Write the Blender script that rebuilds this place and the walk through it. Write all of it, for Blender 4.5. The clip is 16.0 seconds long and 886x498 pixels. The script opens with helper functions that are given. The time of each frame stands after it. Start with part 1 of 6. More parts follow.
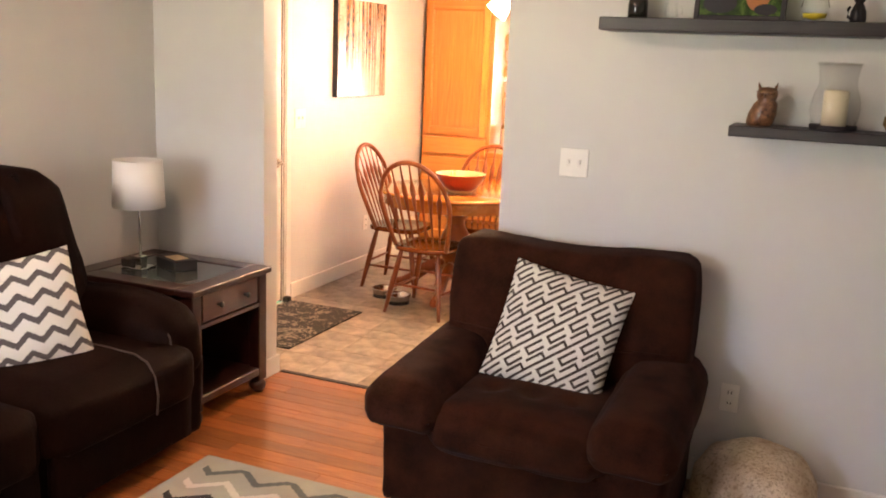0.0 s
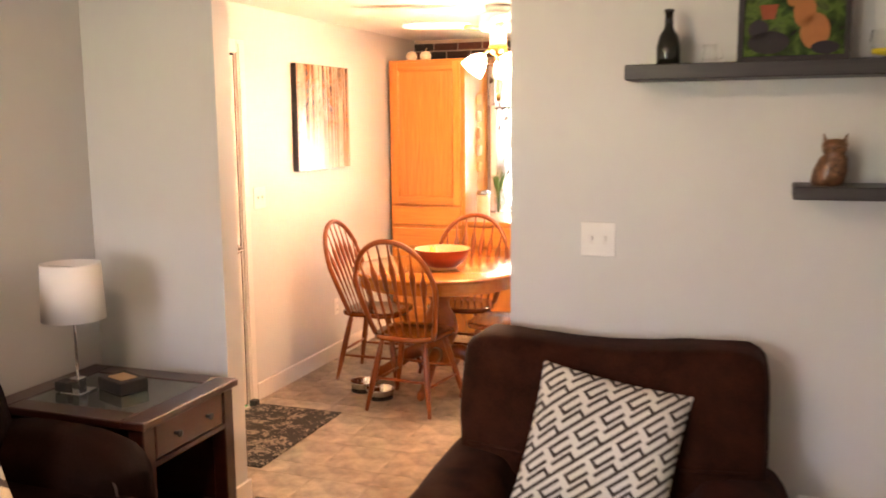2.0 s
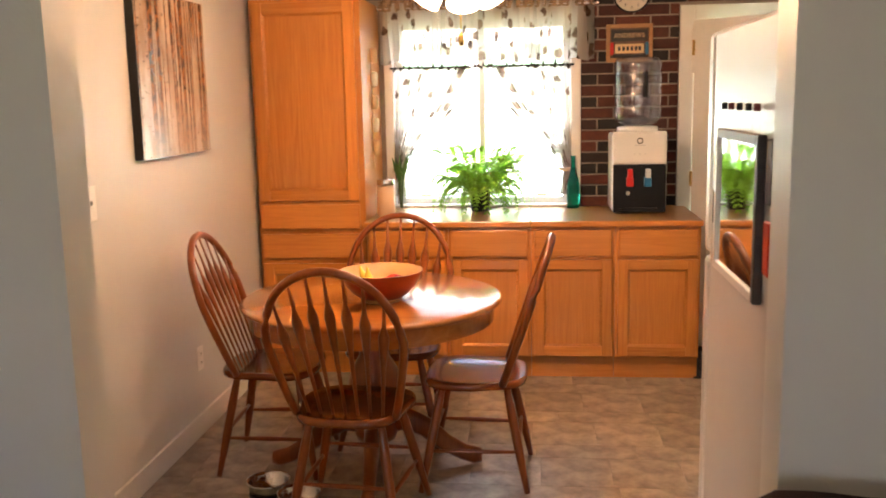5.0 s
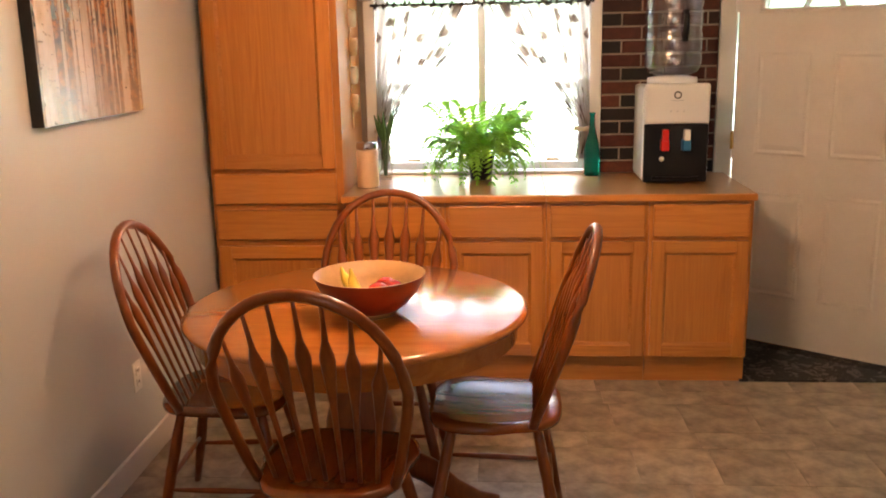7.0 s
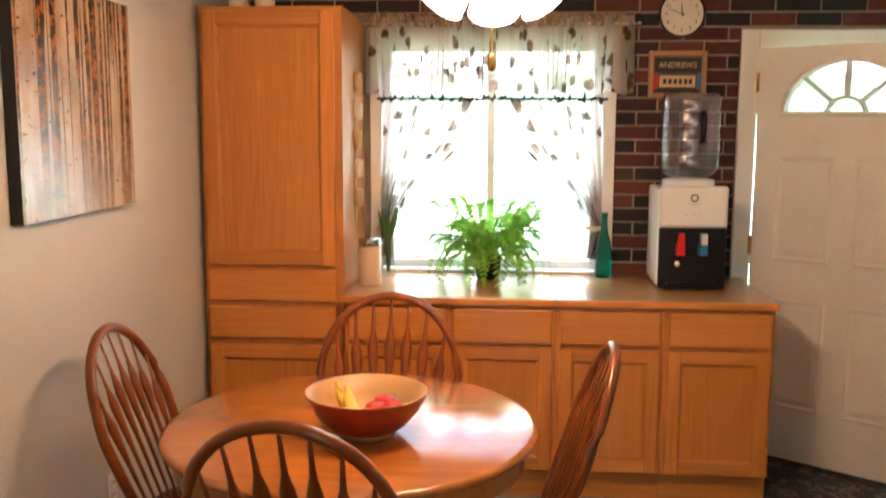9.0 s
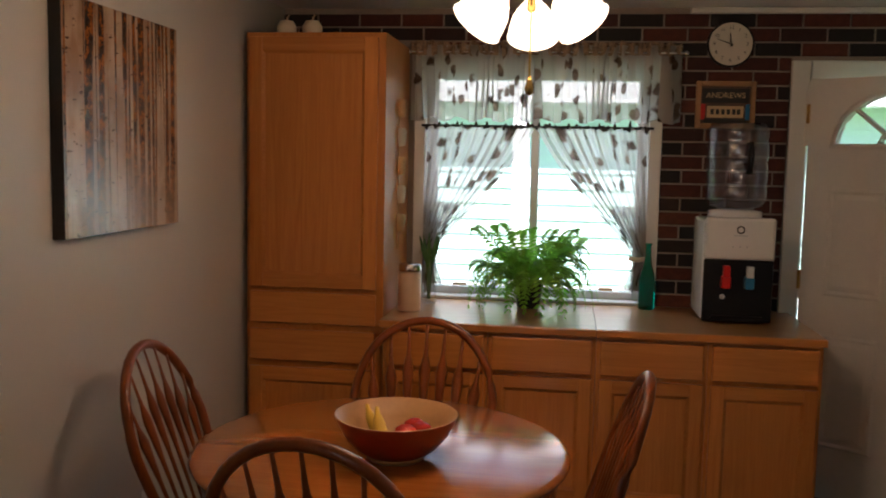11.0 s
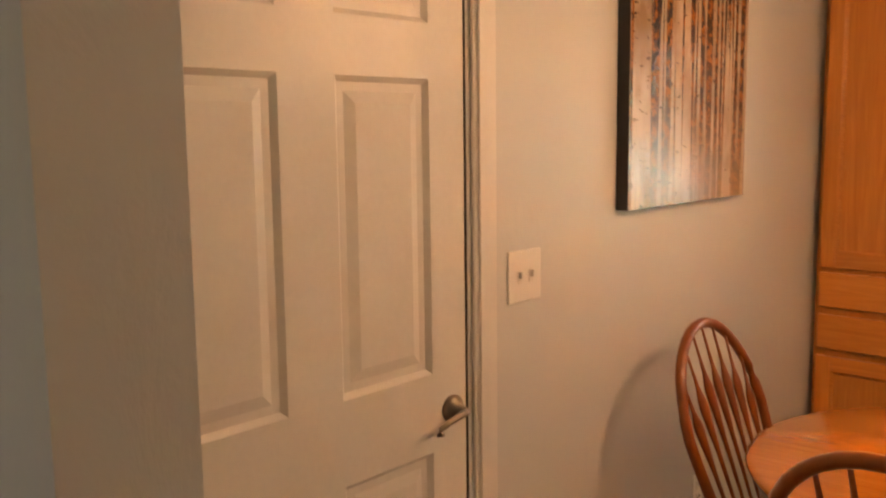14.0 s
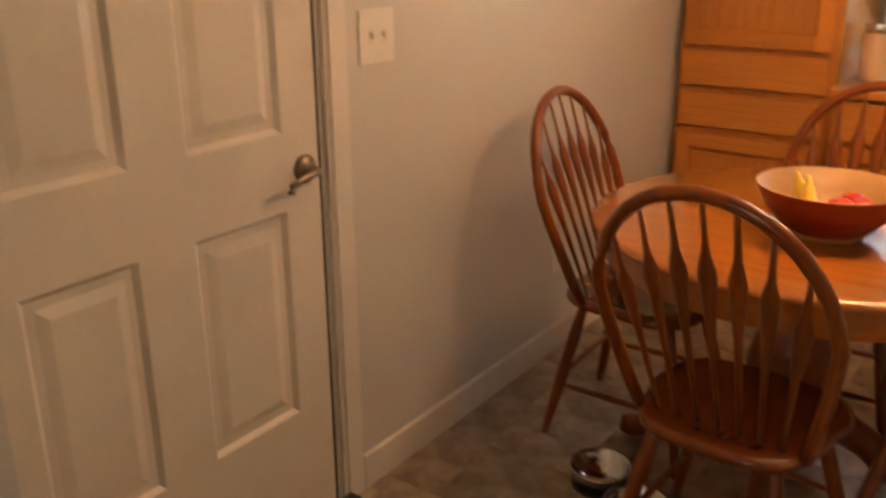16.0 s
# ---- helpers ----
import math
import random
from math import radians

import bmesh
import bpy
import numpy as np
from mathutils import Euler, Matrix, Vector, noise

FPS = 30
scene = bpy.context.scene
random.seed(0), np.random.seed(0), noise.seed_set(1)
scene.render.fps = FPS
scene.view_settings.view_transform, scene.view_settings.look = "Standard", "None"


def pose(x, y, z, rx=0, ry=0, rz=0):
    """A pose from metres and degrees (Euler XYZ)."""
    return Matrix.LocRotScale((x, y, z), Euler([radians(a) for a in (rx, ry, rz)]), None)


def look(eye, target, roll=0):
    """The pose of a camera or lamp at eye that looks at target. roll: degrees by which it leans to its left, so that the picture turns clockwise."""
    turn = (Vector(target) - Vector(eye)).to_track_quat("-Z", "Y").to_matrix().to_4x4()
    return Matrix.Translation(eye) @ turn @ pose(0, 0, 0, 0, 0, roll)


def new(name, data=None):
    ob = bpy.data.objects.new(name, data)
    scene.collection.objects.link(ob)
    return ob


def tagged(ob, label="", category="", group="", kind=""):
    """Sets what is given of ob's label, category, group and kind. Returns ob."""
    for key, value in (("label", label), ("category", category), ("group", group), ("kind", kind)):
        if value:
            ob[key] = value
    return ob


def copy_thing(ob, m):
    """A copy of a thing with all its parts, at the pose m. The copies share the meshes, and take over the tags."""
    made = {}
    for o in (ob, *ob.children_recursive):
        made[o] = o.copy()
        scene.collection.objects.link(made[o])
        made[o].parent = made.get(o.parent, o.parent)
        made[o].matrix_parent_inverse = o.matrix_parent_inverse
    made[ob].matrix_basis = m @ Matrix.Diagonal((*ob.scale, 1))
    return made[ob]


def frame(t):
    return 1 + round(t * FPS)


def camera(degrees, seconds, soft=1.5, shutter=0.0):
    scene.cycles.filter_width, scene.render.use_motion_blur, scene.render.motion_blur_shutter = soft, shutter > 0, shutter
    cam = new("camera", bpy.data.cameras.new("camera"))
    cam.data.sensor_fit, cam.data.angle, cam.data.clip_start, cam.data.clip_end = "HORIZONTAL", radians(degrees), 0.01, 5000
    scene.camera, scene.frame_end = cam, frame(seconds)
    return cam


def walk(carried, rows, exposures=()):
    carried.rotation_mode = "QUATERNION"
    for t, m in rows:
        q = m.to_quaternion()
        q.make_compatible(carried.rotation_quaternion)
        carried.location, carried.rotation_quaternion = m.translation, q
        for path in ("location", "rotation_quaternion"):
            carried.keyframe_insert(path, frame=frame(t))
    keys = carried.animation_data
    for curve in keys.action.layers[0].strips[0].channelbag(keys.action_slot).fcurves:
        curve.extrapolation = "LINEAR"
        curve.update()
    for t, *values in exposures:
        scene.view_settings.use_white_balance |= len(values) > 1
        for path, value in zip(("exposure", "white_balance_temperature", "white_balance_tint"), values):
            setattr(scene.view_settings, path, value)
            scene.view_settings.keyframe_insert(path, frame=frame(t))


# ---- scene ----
cam = camera(52.4, 16.0, soft=1.8, shutter=0.5)
PATH = [
    (0, (3.295, -3.615, 1.667), (2.536, -1.811, 1.252), 2.4),
    (0.5, (3.313, -3.59, 1.678), (2.548, -1.785, 1.283), 3.0),
    (1, (3.286, -3.457, 1.668), (2.426, -1.692, 1.289), 1.8),
    (1.5, (3.127, -3.238, 1.668), (2.478, -1.366, 1.4), 2.8),
    (2, (2.897, -3.069, 1.677), (2.216, -1.21, 1.395), -0.6),
    (2.5, (2.688, -2.733, 1.651), (1.952, -0.898, 1.351), 0.3),
    (3, (2.469, -2.444, 1.65), (1.762, -0.602, 1.325), 1.1),
    (3.5, (2.217, -2.236, 1.641), (1.731, -0.332, 1.27), 0.3),
    (4, (2.022, -1.93, 1.627), (1.544, -0.015, 1.303), 0.8),
    (4.5, (1.843, -1.654, 1.601), (1.444, 0.278, 1.268), 0.8),
    (5, (1.635, -1.467, 1.582), (1.423, 0.495, 1.254), -1.2),
    (5.2, (1.601, -1.398, 1.571), (1.402, 0.565, 1.249), -1.8),
    (7.3, (1.404, -0.459, 1.596), (1.27, 1.477, 1.112), -0.9),
    (7.5, (1.401, -0.422, 1.604), (1.241, 1.506, 1.098), 0.2),
    (8, (1.396, -0.368, 1.612), (1.244, 1.558, 1.096), 0.3),
    (8.5, (1.391, -0.347, 1.623), (1.221, 1.609, 1.243), -0.4),
    (9, (1.39, -0.332, 1.642), (1.24, 1.643, 1.371), 0.3),
    (9.2, (1.394, -0.335, 1.634), (1.248, 1.647, 1.411), 0.1),
    (11.3, (1.439, -0.302, 1.606), (1.124, 1.662, 1.404), 1.3),
    (11.5, (1.421, -0.287, 1.593), (1.005, 1.655, 1.355), -0.2),
    (12, (1.414, -0.222, 1.573), (0.577, 1.569, 1.269), -3.8),
    (12.5, (1.361, -0.169, 1.602), (0.401, 1.555, 1.281), -2.2),
    (13, (1.31, -0.141, 1.58), (0.349, 1.591, 1.301), -2.0),
    (13.5, (1.31, -0.132, 1.57), (0.119, 1.452, 1.302), -1.8),
    (14, (1.338, -0.136, 1.586), (0.004, 1.332, 1.327), -0.7),
    (14.5, (1.386, -0.124, 1.62), (-0.005, 1.304, 1.471), -0.6),
    (15, (1.431, -0.125, 1.603), (0.028, 1.278, 1.346), -0.1),
    (15.5, (1.419, -0.098, 1.514), (0.149, 1.362, 1.009), 0.0),
    (16, (1.447, -0.096, 1.471), (0.343, 1.433, 0.804), -0.4),
]
EXPOSURES = [(0.0, 5.1, 6850, 28), (2.0, 4.95, 7250, 31), (3.0, 4.35, 7200, 28), (4.0, 4.1, 7000, 25), (5.0, 3.7, 6900, 23), (7.5, 3.3, 6700, 21), (8.5, 3.45, 6400, 19), (9.2, 3.25, 6200, 18), (11.5, 1.4, 5900, 17), (12.0, 1.65, 6300, 18), (12.5, 2.3, 6900, 22), (14.5, 3.05, 7900, 25), (16.0, 2.95, 7700, 23)]
walk(cam, [(t, look(e, g, r)) for t, e, g, r in PATH], EXPOSURES)

# ---- world and light ----
world = bpy.data.worlds.new("sky")
scene.world = world
world.use_nodes = True
wn = world.node_tree
sky = wn.nodes.new("ShaderNodeTexSky")
sky.sky_type, sky.sun_disc = "NISHITA", False
sky.sun_elevation, sky.sun_rotation = radians(48), radians(150)
wn.links.new(sky.outputs[0], wn.nodes["Background"].inputs[0])
wn.nodes["Background"].inputs[1].default_value = 0.09


def lamp(name, kind, m, energy, color, **settings):
    data = bpy.data.lights.new(name, kind)
    data.energy, data.color = energy, color
    for key, value in settings.items():
        if key == "size":
            data.size = value
        if key == "size_y":
            data.shape, data.size_y = "RECTANGLE", value
        if key == "radius":
            data.shadow_soft_size = value
        if key == "angle":
            data.angle = value
    ob = new(name, data)
    ob.matrix_world = m
    return ob


sun_dir = Vector((math.sin(radians(150)) * math.cos(radians(48)), math.cos(radians(150)) * math.cos(radians(48)), math.sin(radians(48))))
lamp("sun", "SUN", look(sun_dir * 20, (0, 0, 0)), 5.0, (1.0, 0.95, 0.88), angle=radians(0.6))
# daylight through the kitchen window, the exterior door gap and the living-room picture window
lamp("kitchen_window_daylight", "AREA", look((1.28, 5.0, 2.75), (1.25, 2.6, 0.6)), 9, (0.86, 0.93, 1.0), size=1.3, size_y=0.9)
lamp("living_window_daylight", "AREA", look((1.08, -4.98, 1.58), (1.0, 0, 1.35)), 1.2, (0.84, 0.92, 1.0), size=1.1, size_y=1.0)

# ---- materials ----


def nodes_of(name):
    m = bpy.data.materials.new(name)
    m.use_nodes = True
    t = m.node_tree
    return m, t, t.nodes["Principled BSDF"]


def ramp(t, fac, stops):
    n = t.nodes.new("ShaderNodeValToRGB")
    e = n.color_ramp.elements
    while len(e) < len(stops):
        e.new(0.5)
    for el, (p, c) in zip(e, stops):
        el.position, el.color = p, (*c, 1)
    t.links.new(fac, n.inputs[0])
    return n.outputs[0]


def coords(t, scale=(1, 1, 1), rot=(0, 0, 0)):
    tc = t.nodes.new("ShaderNodeTexCoord")
    mp = t.nodes.new("ShaderNodeMapping")
    mp.inputs["Scale"].default_value = scale
    mp.inputs["Rotation"].default_value = rot
    t.links.new(tc.outputs["Object"], mp.inputs[0])
    return mp.outputs[0]


def noise_tex(t, vec, scale, detail=4, rough=0.55, dist=0.0):
    n = t.nodes.new("ShaderNodeTexNoise")
    n.inputs["Scale"].default_value, n.inputs["Detail"].default_value = scale, detail
    n.inputs["Roughness"].default_value, n.inputs["Distortion"].default_value = rough, dist
    t.links.new(vec, n.inputs["Vector"])
    return n.outputs["Fac"]


def mix_rgb(t, fac, a, b, mode="MIX"):
    n = t.nodes.new("ShaderNodeMix")
    n.data_type, n.blend_type = "RGBA", mode
    for sock, v in ((n.inputs[0], fac), (n.inputs[6], a), (n.inputs[7], b)):
        if isinstance(v, (int, float)):
            sock.default_value = v
        elif isinstance(v, tuple):
            sock.default_value = (*v, 1)
        else:
            t.links.new(v, sock)
    return n.outputs[2]


def bump(t, p, height, strength, distance=0.01):
    n = t.nodes.new("ShaderNodeBump")
    n.inputs["Strength"].default_value, n.inputs["Distance"].default_value = strength, distance
    t.links.new(height, n.inputs["Height"])
    t.links.new(n.outputs[0], p.inputs["Normal"])


def plain(name, color, rough=0.5, metal=0.0, vary=0.12, scale=6.0, fine=60.0, relief=0.1, spec=0.5, sheen=0.0):
    """A surface with large stains, fine grain and a little relief."""
    m, t, p = nodes_of(name)
    v = coords(t)
    a = noise_tex(t, v, scale, 5)
    b = noise_tex(t, v, fine, 3)
    lo = tuple(c * (1 - vary) for c in color)
    hi = tuple(min(1, c * (1 + vary)) for c in color)
    c1 = ramp(t, a, [(0.3, lo), (0.7, hi)])
    c2 = mix_rgb(t, 0.25, c1, ramp(t, b, [(0.35, lo), (0.65, hi)]))
    t.links.new(c2, p.inputs["Base Color"])
    p.inputs["Roughness"].default_value, p.inputs["Metallic"].default_value = rough, metal
    p.inputs["Specular IOR Level"].default_value = spec
    p.inputs["Sheen Weight"].default_value = sheen
    if relief:
        bump(t, p, b, relief, 0.004)
    return m


def wood(name, dark, light, axis=2, rough=0.3, stretch=14.0, scale=3.0, per_object=0.12, coat=0.0, coat_rough=0.09):
    """Straight-grained wood with pores; axis: the direction of the grain in the object's own space."""
    m, t, p = nodes_of(name)
    sc = [stretch, stretch, stretch]
    sc[axis] = 1.0
    tc = t.nodes.new("ShaderNodeTexCoord")
    info = t.nodes.new("ShaderNodeObjectInfo")
    add = t.nodes.new("ShaderNodeVectorMath")
    add.operation = "MULTIPLY_ADD"
    comb = t.nodes.new("ShaderNodeCombineXYZ")
    for k in range(3):
        t.links.new(info.outputs["Random"], comb.inputs[k])
    t.links.new(comb.outputs[0], add.inputs[0])
    add.inputs[1].default_value = (7.3, 5.1, 9.7)
    t.links.new(tc.outputs["Object"], add.inputs[2])
    mp = t.nodes.new("ShaderNodeMapping")
    mp.inputs["Scale"].default_value = sc
    t.links.new(add.outputs[0], mp.inputs[0])
    a = noise_tex(t, mp.outputs[0], scale, 6, 0.6, 1.2)
    b = noise_tex(t, mp.outputs[0], scale * 9, 3, 0.7)
    c = noise_tex(t, add.outputs[0], 2.0, 2)
    mid = tuple((x + y) / 2 for x, y in zip(dark, light))
    col = ramp(t, a, [(0.28, dark), (0.5, mid), (0.72, light)])
    col = mix_rgb(t, ramp(t, b, [(0.5, (0, 0, 0)), (0.75, (0.35, 0.35, 0.35))]), col, dark)
    col = mix_rgb(t, ramp(t, c, [(0.3, (0, 0, 0)), (0.8, (0.4, 0.4, 0.4))]), col, mid)
    hsv = t.nodes.new("ShaderNodeHueSaturation")
    mr = t.nodes.new("ShaderNodeMapRange")
    mr.inputs["To Min"].default_value, mr.inputs["To Max"].default_value = 1 - per_object, 1 + per_object
    t.links.new(info.outputs["Random"], mr.inputs["Value"])
    t.links.new(mr.outputs[0], hsv.inputs["Value"])
    t.links.new(col, hsv.inputs["Color"])
    t.links.new(hsv.outputs[0], p.inputs["Base Color"])
    p.inputs["Roughness"].default_value = rough
    p.inputs["Coat Weight"].default_value = coat
    p.inputs["Coat Roughness"].default_value = coat_rough
    bump(t, p, b, 0.06, 0.003)
    return m


def wall_paint(name, color):
    m, t, p = nodes_of(name)
    v = coords(t)
    big = noise_tex(t, v, 1.1, 3)
    mid = noise_tex(t, coords(t, (1, 1, 0.6)), 7, 6, 0.62, 0.6)
    fine = noise_tex(t, v, 140, 2)
    col = ramp(t, big, [(0.3, tuple(c * 0.95 for c in color)), (0.7, tuple(c * 1.04 for c in color))])
    t.links.new(col, p.inputs["Base Color"])
    p.inputs["Roughness"].default_value = 0.42
    h = mix_rgb(t, 0.35, ramp(t, mid, [(0.45, (0, 0, 0)), (0.62, (1, 1, 1))]), fine)
    bump(t, p, h, 0.17, 0.004)
    return m


def glass(name, color=(1, 1, 1), rough=0.0, ior=1.45, clear=1.0):
    m, t, p = nodes_of(name)
    p.inputs["Base Color"].default_value = (*color, 1)
    p.inputs["Transmission Weight"].default_value = clear
    p.inputs["Roughness"].default_value, p.inputs["IOR"].default_value = rough, ior
    return m


def thin_glass(name, color, rough=0.03, most=0.45, least=0.03):
    """A thin-walled clear or tinted glass: lets light straight through, with a gloss that rises towards the edges."""
    m, t, p = nodes_of(name)
    tr = t.nodes.new("ShaderNodeBsdfTransparent")
    tr.inputs[0].default_value = (*color, 1)
    gl = t.nodes.new("ShaderNodeBsdfGlossy")
    gl.inputs["Roughness"].default_value = rough
    lw = t.nodes.new("ShaderNodeLayerWeight")
    lw.inputs["Blend"].default_value = 0.5
    fac = ramp(t, lw.outputs["Facing"], [(0.0, (least,) * 3), (0.6, (least + 0.04,) * 3), (1.0, (most,) * 3)])
    mx = t.nodes.new("ShaderNodeMixShader")
    t.links.new(fac, mx.inputs[0])
    t.links.new(tr.outputs[0], mx.inputs[1])
    t.links.new(gl.outputs[0], mx.inputs[2])
    t.links.new(mx.outputs[0], t.nodes["Material Output"].inputs[0])
    return m


def glow(name, color, strength):
    m, t, p = nodes_of(name)
    p.inputs["Base Color"].default_value = (*color, 1)
    p.inputs["Emission Color"].default_value = (*color, 1)
    p.inputs["Emission Strength"].default_value = strength
    p.inputs["Roughness"].default_value = 0.4
    return m


def per_piece(name, stops, rough, scale=18.0, relief=0.3, spread=0.5):
    """Colour picked piece by piece, with mottling."""
    m, t, p = nodes_of(name)
    info = t.nodes.new("ShaderNodeObjectInfo")
    v = coords(t)
    a = noise_tex(t, v, scale, 5, 0.6)
    b = noise_tex(t, v, scale * 6, 3)
    col = ramp(t, info.outputs["Random"], stops)
    mott = ramp(t, a, [(0.3, (1 - spread * 0.5,) * 3), (0.7, (1 + spread * 0.5,) * 3)])
    col = mix_rgb(t, 1.0, col, mott, "MULTIPLY")
    t.links.new(col, p.inputs["Base Color"])
    p.inputs["Roughness"].default_value = rough
    bump(t, p, b, relief, 0.004)
    return m


PAINT = wall_paint("grey_blue_wall_paint", (0.61, 0.613, 0.595))
CEILING = wall_paint("white_ceiling_paint", (0.78, 0.76, 0.72))
TRIM = plain("white_trim_paint", (0.74, 0.72, 0.68), 0.35, vary=0.04, relief=0.03)
DOORPAINT = plain("off_white_door_paint", (0.72, 0.69, 0.64), 0.38, vary=0.05, relief=0.05)
PLASTIC = plain("white_switch_plastic", (0.78, 0.77, 0.73), 0.3, vary=0.03, relief=0)
OAK_Z = wood("cabinet_oak_upright", (0.49, 0.163, 0.027), (0.655, 0.265, 0.053), 2, 0.34, 22, 2.2, coat=0.2, coat_rough=0.15)
OAK_X = wood("cabinet_oak_lengthways", (0.49, 0.163, 0.027), (0.655, 0.265, 0.053), 0, 0.34, 22, 2.2, coat=0.2, coat_rough=0.15)
COUNTER = wood("counter_oak", (0.38, 0.18, 0.06), (0.58, 0.32, 0.12), 0, 0.3, 10, coat=1.0, coat_rough=0.22)
CHAIR_W = wood("chair_oak", (0.155, 0.030, 0.0035), (0.28, 0.070, 0.008), 2, 0.28, 10, coat=0.15)
CHAIR_SEAT = wood("chair_seat_oak", (0.14, 0.030, 0.005), (0.24, 0.062, 0.010), 1, 0.22, 9, coat=0.5)
TABLE_W = wood("table_oak", (0.33, 0.10, 0.015), (0.47, 0.175, 0.032), 0, 0.14, 9, coat=0.7, coat_rough=0.16)
CHERRY = wood("dark_cherry", (0.017, 0.004, 0.003), (0.048, 0.011, 0.006), 0, 0.28, 8, coat=0.2)
CHERRY_RED = wood("red_cherry_drawer", (0.04, 0.009, 0.005), (0.095, 0.02, 0.01), 1, 0.28, 8, coat=0.3)
PLANK = wood("laminate_plank", (0.235, 0.062, 0.014), (0.44, 0.160, 0.045), 0, 0.3, 9, 4.0, 0.26, 0.1)
SHELF_W = wood("dark_shelf_wood", (0.022, 0.02, 0.02), (0.05, 0.046, 0.044), 0, 0.45, 12)
BLACK = plain("black_plastic", (0.010, 0.010, 0.011), 0.3, vary=0.2, relief=0.03, spec=0.25)
BLACKMATT = plain("matt_black", (0.02, 0.018, 0.018), 0.6, vary=0.2)
WHITEPL = plain("glossy_white_plastic", (0.75, 0.75, 0.74), 0.22, vary=0.03, relief=0)
GREYPL = plain("grey_plastic", (0.5, 0.52, 0.54), 0.4, vary=0.06, relief=0)
REDPL = plain("red_plastic", (0.6, 0.02, 0.015), 0.3, vary=0.05, relief=0)
DARKRED = plain("dark_red_cap", (0.12, 0.012, 0.012), 0.35, vary=0.05, relief=0)
BLUEPL = plain("blue_plastic", (0.02, 0.16, 0.35), 0.3, vary=0.05, relief=0)
BRASS = plain("brass", (0.65, 0.42, 0.13), 0.22, 1.0, 0.08, relief=0)
NICKEL = plain("brushed_nickel", (0.30, 0.26, 0.22), 0.3, 1.0, 0.08, relief=0.05)
CHROME = plain("chrome", (0.8, 0.8, 0.8), 0.08, 1.0, 0.03, relief=0)
STEEL = plain("stainless_steel", (0.62, 0.62, 0.62), 0.16, 1.0, 0.05, relief=0)
FRIDGE = plain("white_fridge_enamel", (0.74, 0.73, 0.72), 0.25, vary=0.03, fine=220, relief=0.08)
LEATHER = plain("dark_brown_leather", (0.009, 0.0034, 0.0022), 0.62, vary=0.5, scale=5, fine=90, relief=0.35, spec=0.035)
STITCH = plain("tan_leather_stitching", (0.045, 0.027, 0.020), 0.7, vary=0.2, fine=200)
SUEDE = plain("brown_microfibre", (0.029, 0.0092, 0.0048), 0.85, vary=0.6, scale=8, fine=160, relief=0.3, spec=0.06, sheen=0.02)
MORTAR = plain("brick_mortar", (0.30, 0.245, 0.20), 0.9, vary=0.2, fine=200, relief=0.6)
BRICK = per_piece("dark_red_brick", [(0.0, (0.007, 0.005, 0.005)), (0.28, (0.011, 0.007, 0.006)), (0.42, (0.055, 0.011, 0.006)), (0.75, (0.088, 0.018, 0.009)), (1.0, (0.11, 0.028, 0.015))], 0.75, 30, 0.6)
VINYL = per_piece("taupe_vinyl_tile", [(0.0, (0.26, 0.212, 0.158)), (0.5, (0.31, 0.255, 0.192)), (1.0, (0.36, 0.30, 0.23))], 0.3, 9, 0.12, 1.1)
GROUT = plain("vinyl_joint", (0.17, 0.14, 0.11), 0.6)
PLANKJOINT = plain("plank_joint", (0.2, 0.07, 0.022), 0.6)
CLEAR = thin_glass("clear_glass", (0.98, 0.985, 0.98))
WINGLASS = glass("window_glass", ior=1.05)
BLUEWATER = thin_glass("blue_water_bottle", (0.76, 0.79, 0.90), 0.16, 0.75, 0.16)
TEAL = glass("teal_glass", (0.0, 0.42, 0.34), 0.05)
DARKGLASS = plain("dark_green_glass", (0.012, 0.014, 0.008), 0.08, vary=0.1, relief=0)
SHADE = glow("lit_frosted_glass", (1.0, 0.84, 0.58), 1.0)
FABRIC_W = plain("white_lampshade_linen", (0.8, 0.78, 0.74), 0.8, vary=0.03, fine=300, relief=0.2)
CREAM = plain("cream_fabric", (0.66, 0.6, 0.5), 0.85, vary=0.06, fine=260, relief=0.3)
DKBROWN = plain("dark_taupe_fabric", (0.05, 0.038, 0.03), 0.85, vary=0.15, fine=260, relief=0.3)
IVORY = plain("ivory_fabric", (0.68, 0.66, 0.6), 0.85, vary=0.05, fine=260, relief=0.3)
CHARCOAL = plain("charcoal_fabric", (0.09, 0.08, 0.078), 0.85, vary=0.1, fine=260, relief=0.3)
WAX = plain("cream_wax", (0.75, 0.66, 0.48), 0.5, vary=0.04, relief=0)
FLOUR = plain("pale_peach_canister", (0.72, 0.50, 0.32), 0.35, vary=0.05, relief=0)
YELLOW = plain("yellow_wax", (0.75, 0.6, 0.03), 0.45, vary=0.05, relief=0)
LEAF_D = plain("dark_leaf_green", (0.05, 0.13, 0.03), 0.5, vary=0.3, scale=20)
LAWN = plain("lawn", (0.12, 0.22, 0.05), 0.9, vary=0.3, scale=3, fine=40)
SIDING = plain("pale_aqua_siding", (0.60, 0.79, 0.76), 0.6, vary=0.06, scale=2)
ROOFING = plain("pale_roof_shingle", (0.5, 0.42, 0.38), 0.9, vary=0.15)
OWLC = plain("brown_owl_ceramic", (0.17, 0.08, 0.035), 0.3, vary=0.85, scale=48, fine=120)
TAN = plain("tan_ceramic", (0.55, 0.38, 0.2), 0.4, vary=0.2)
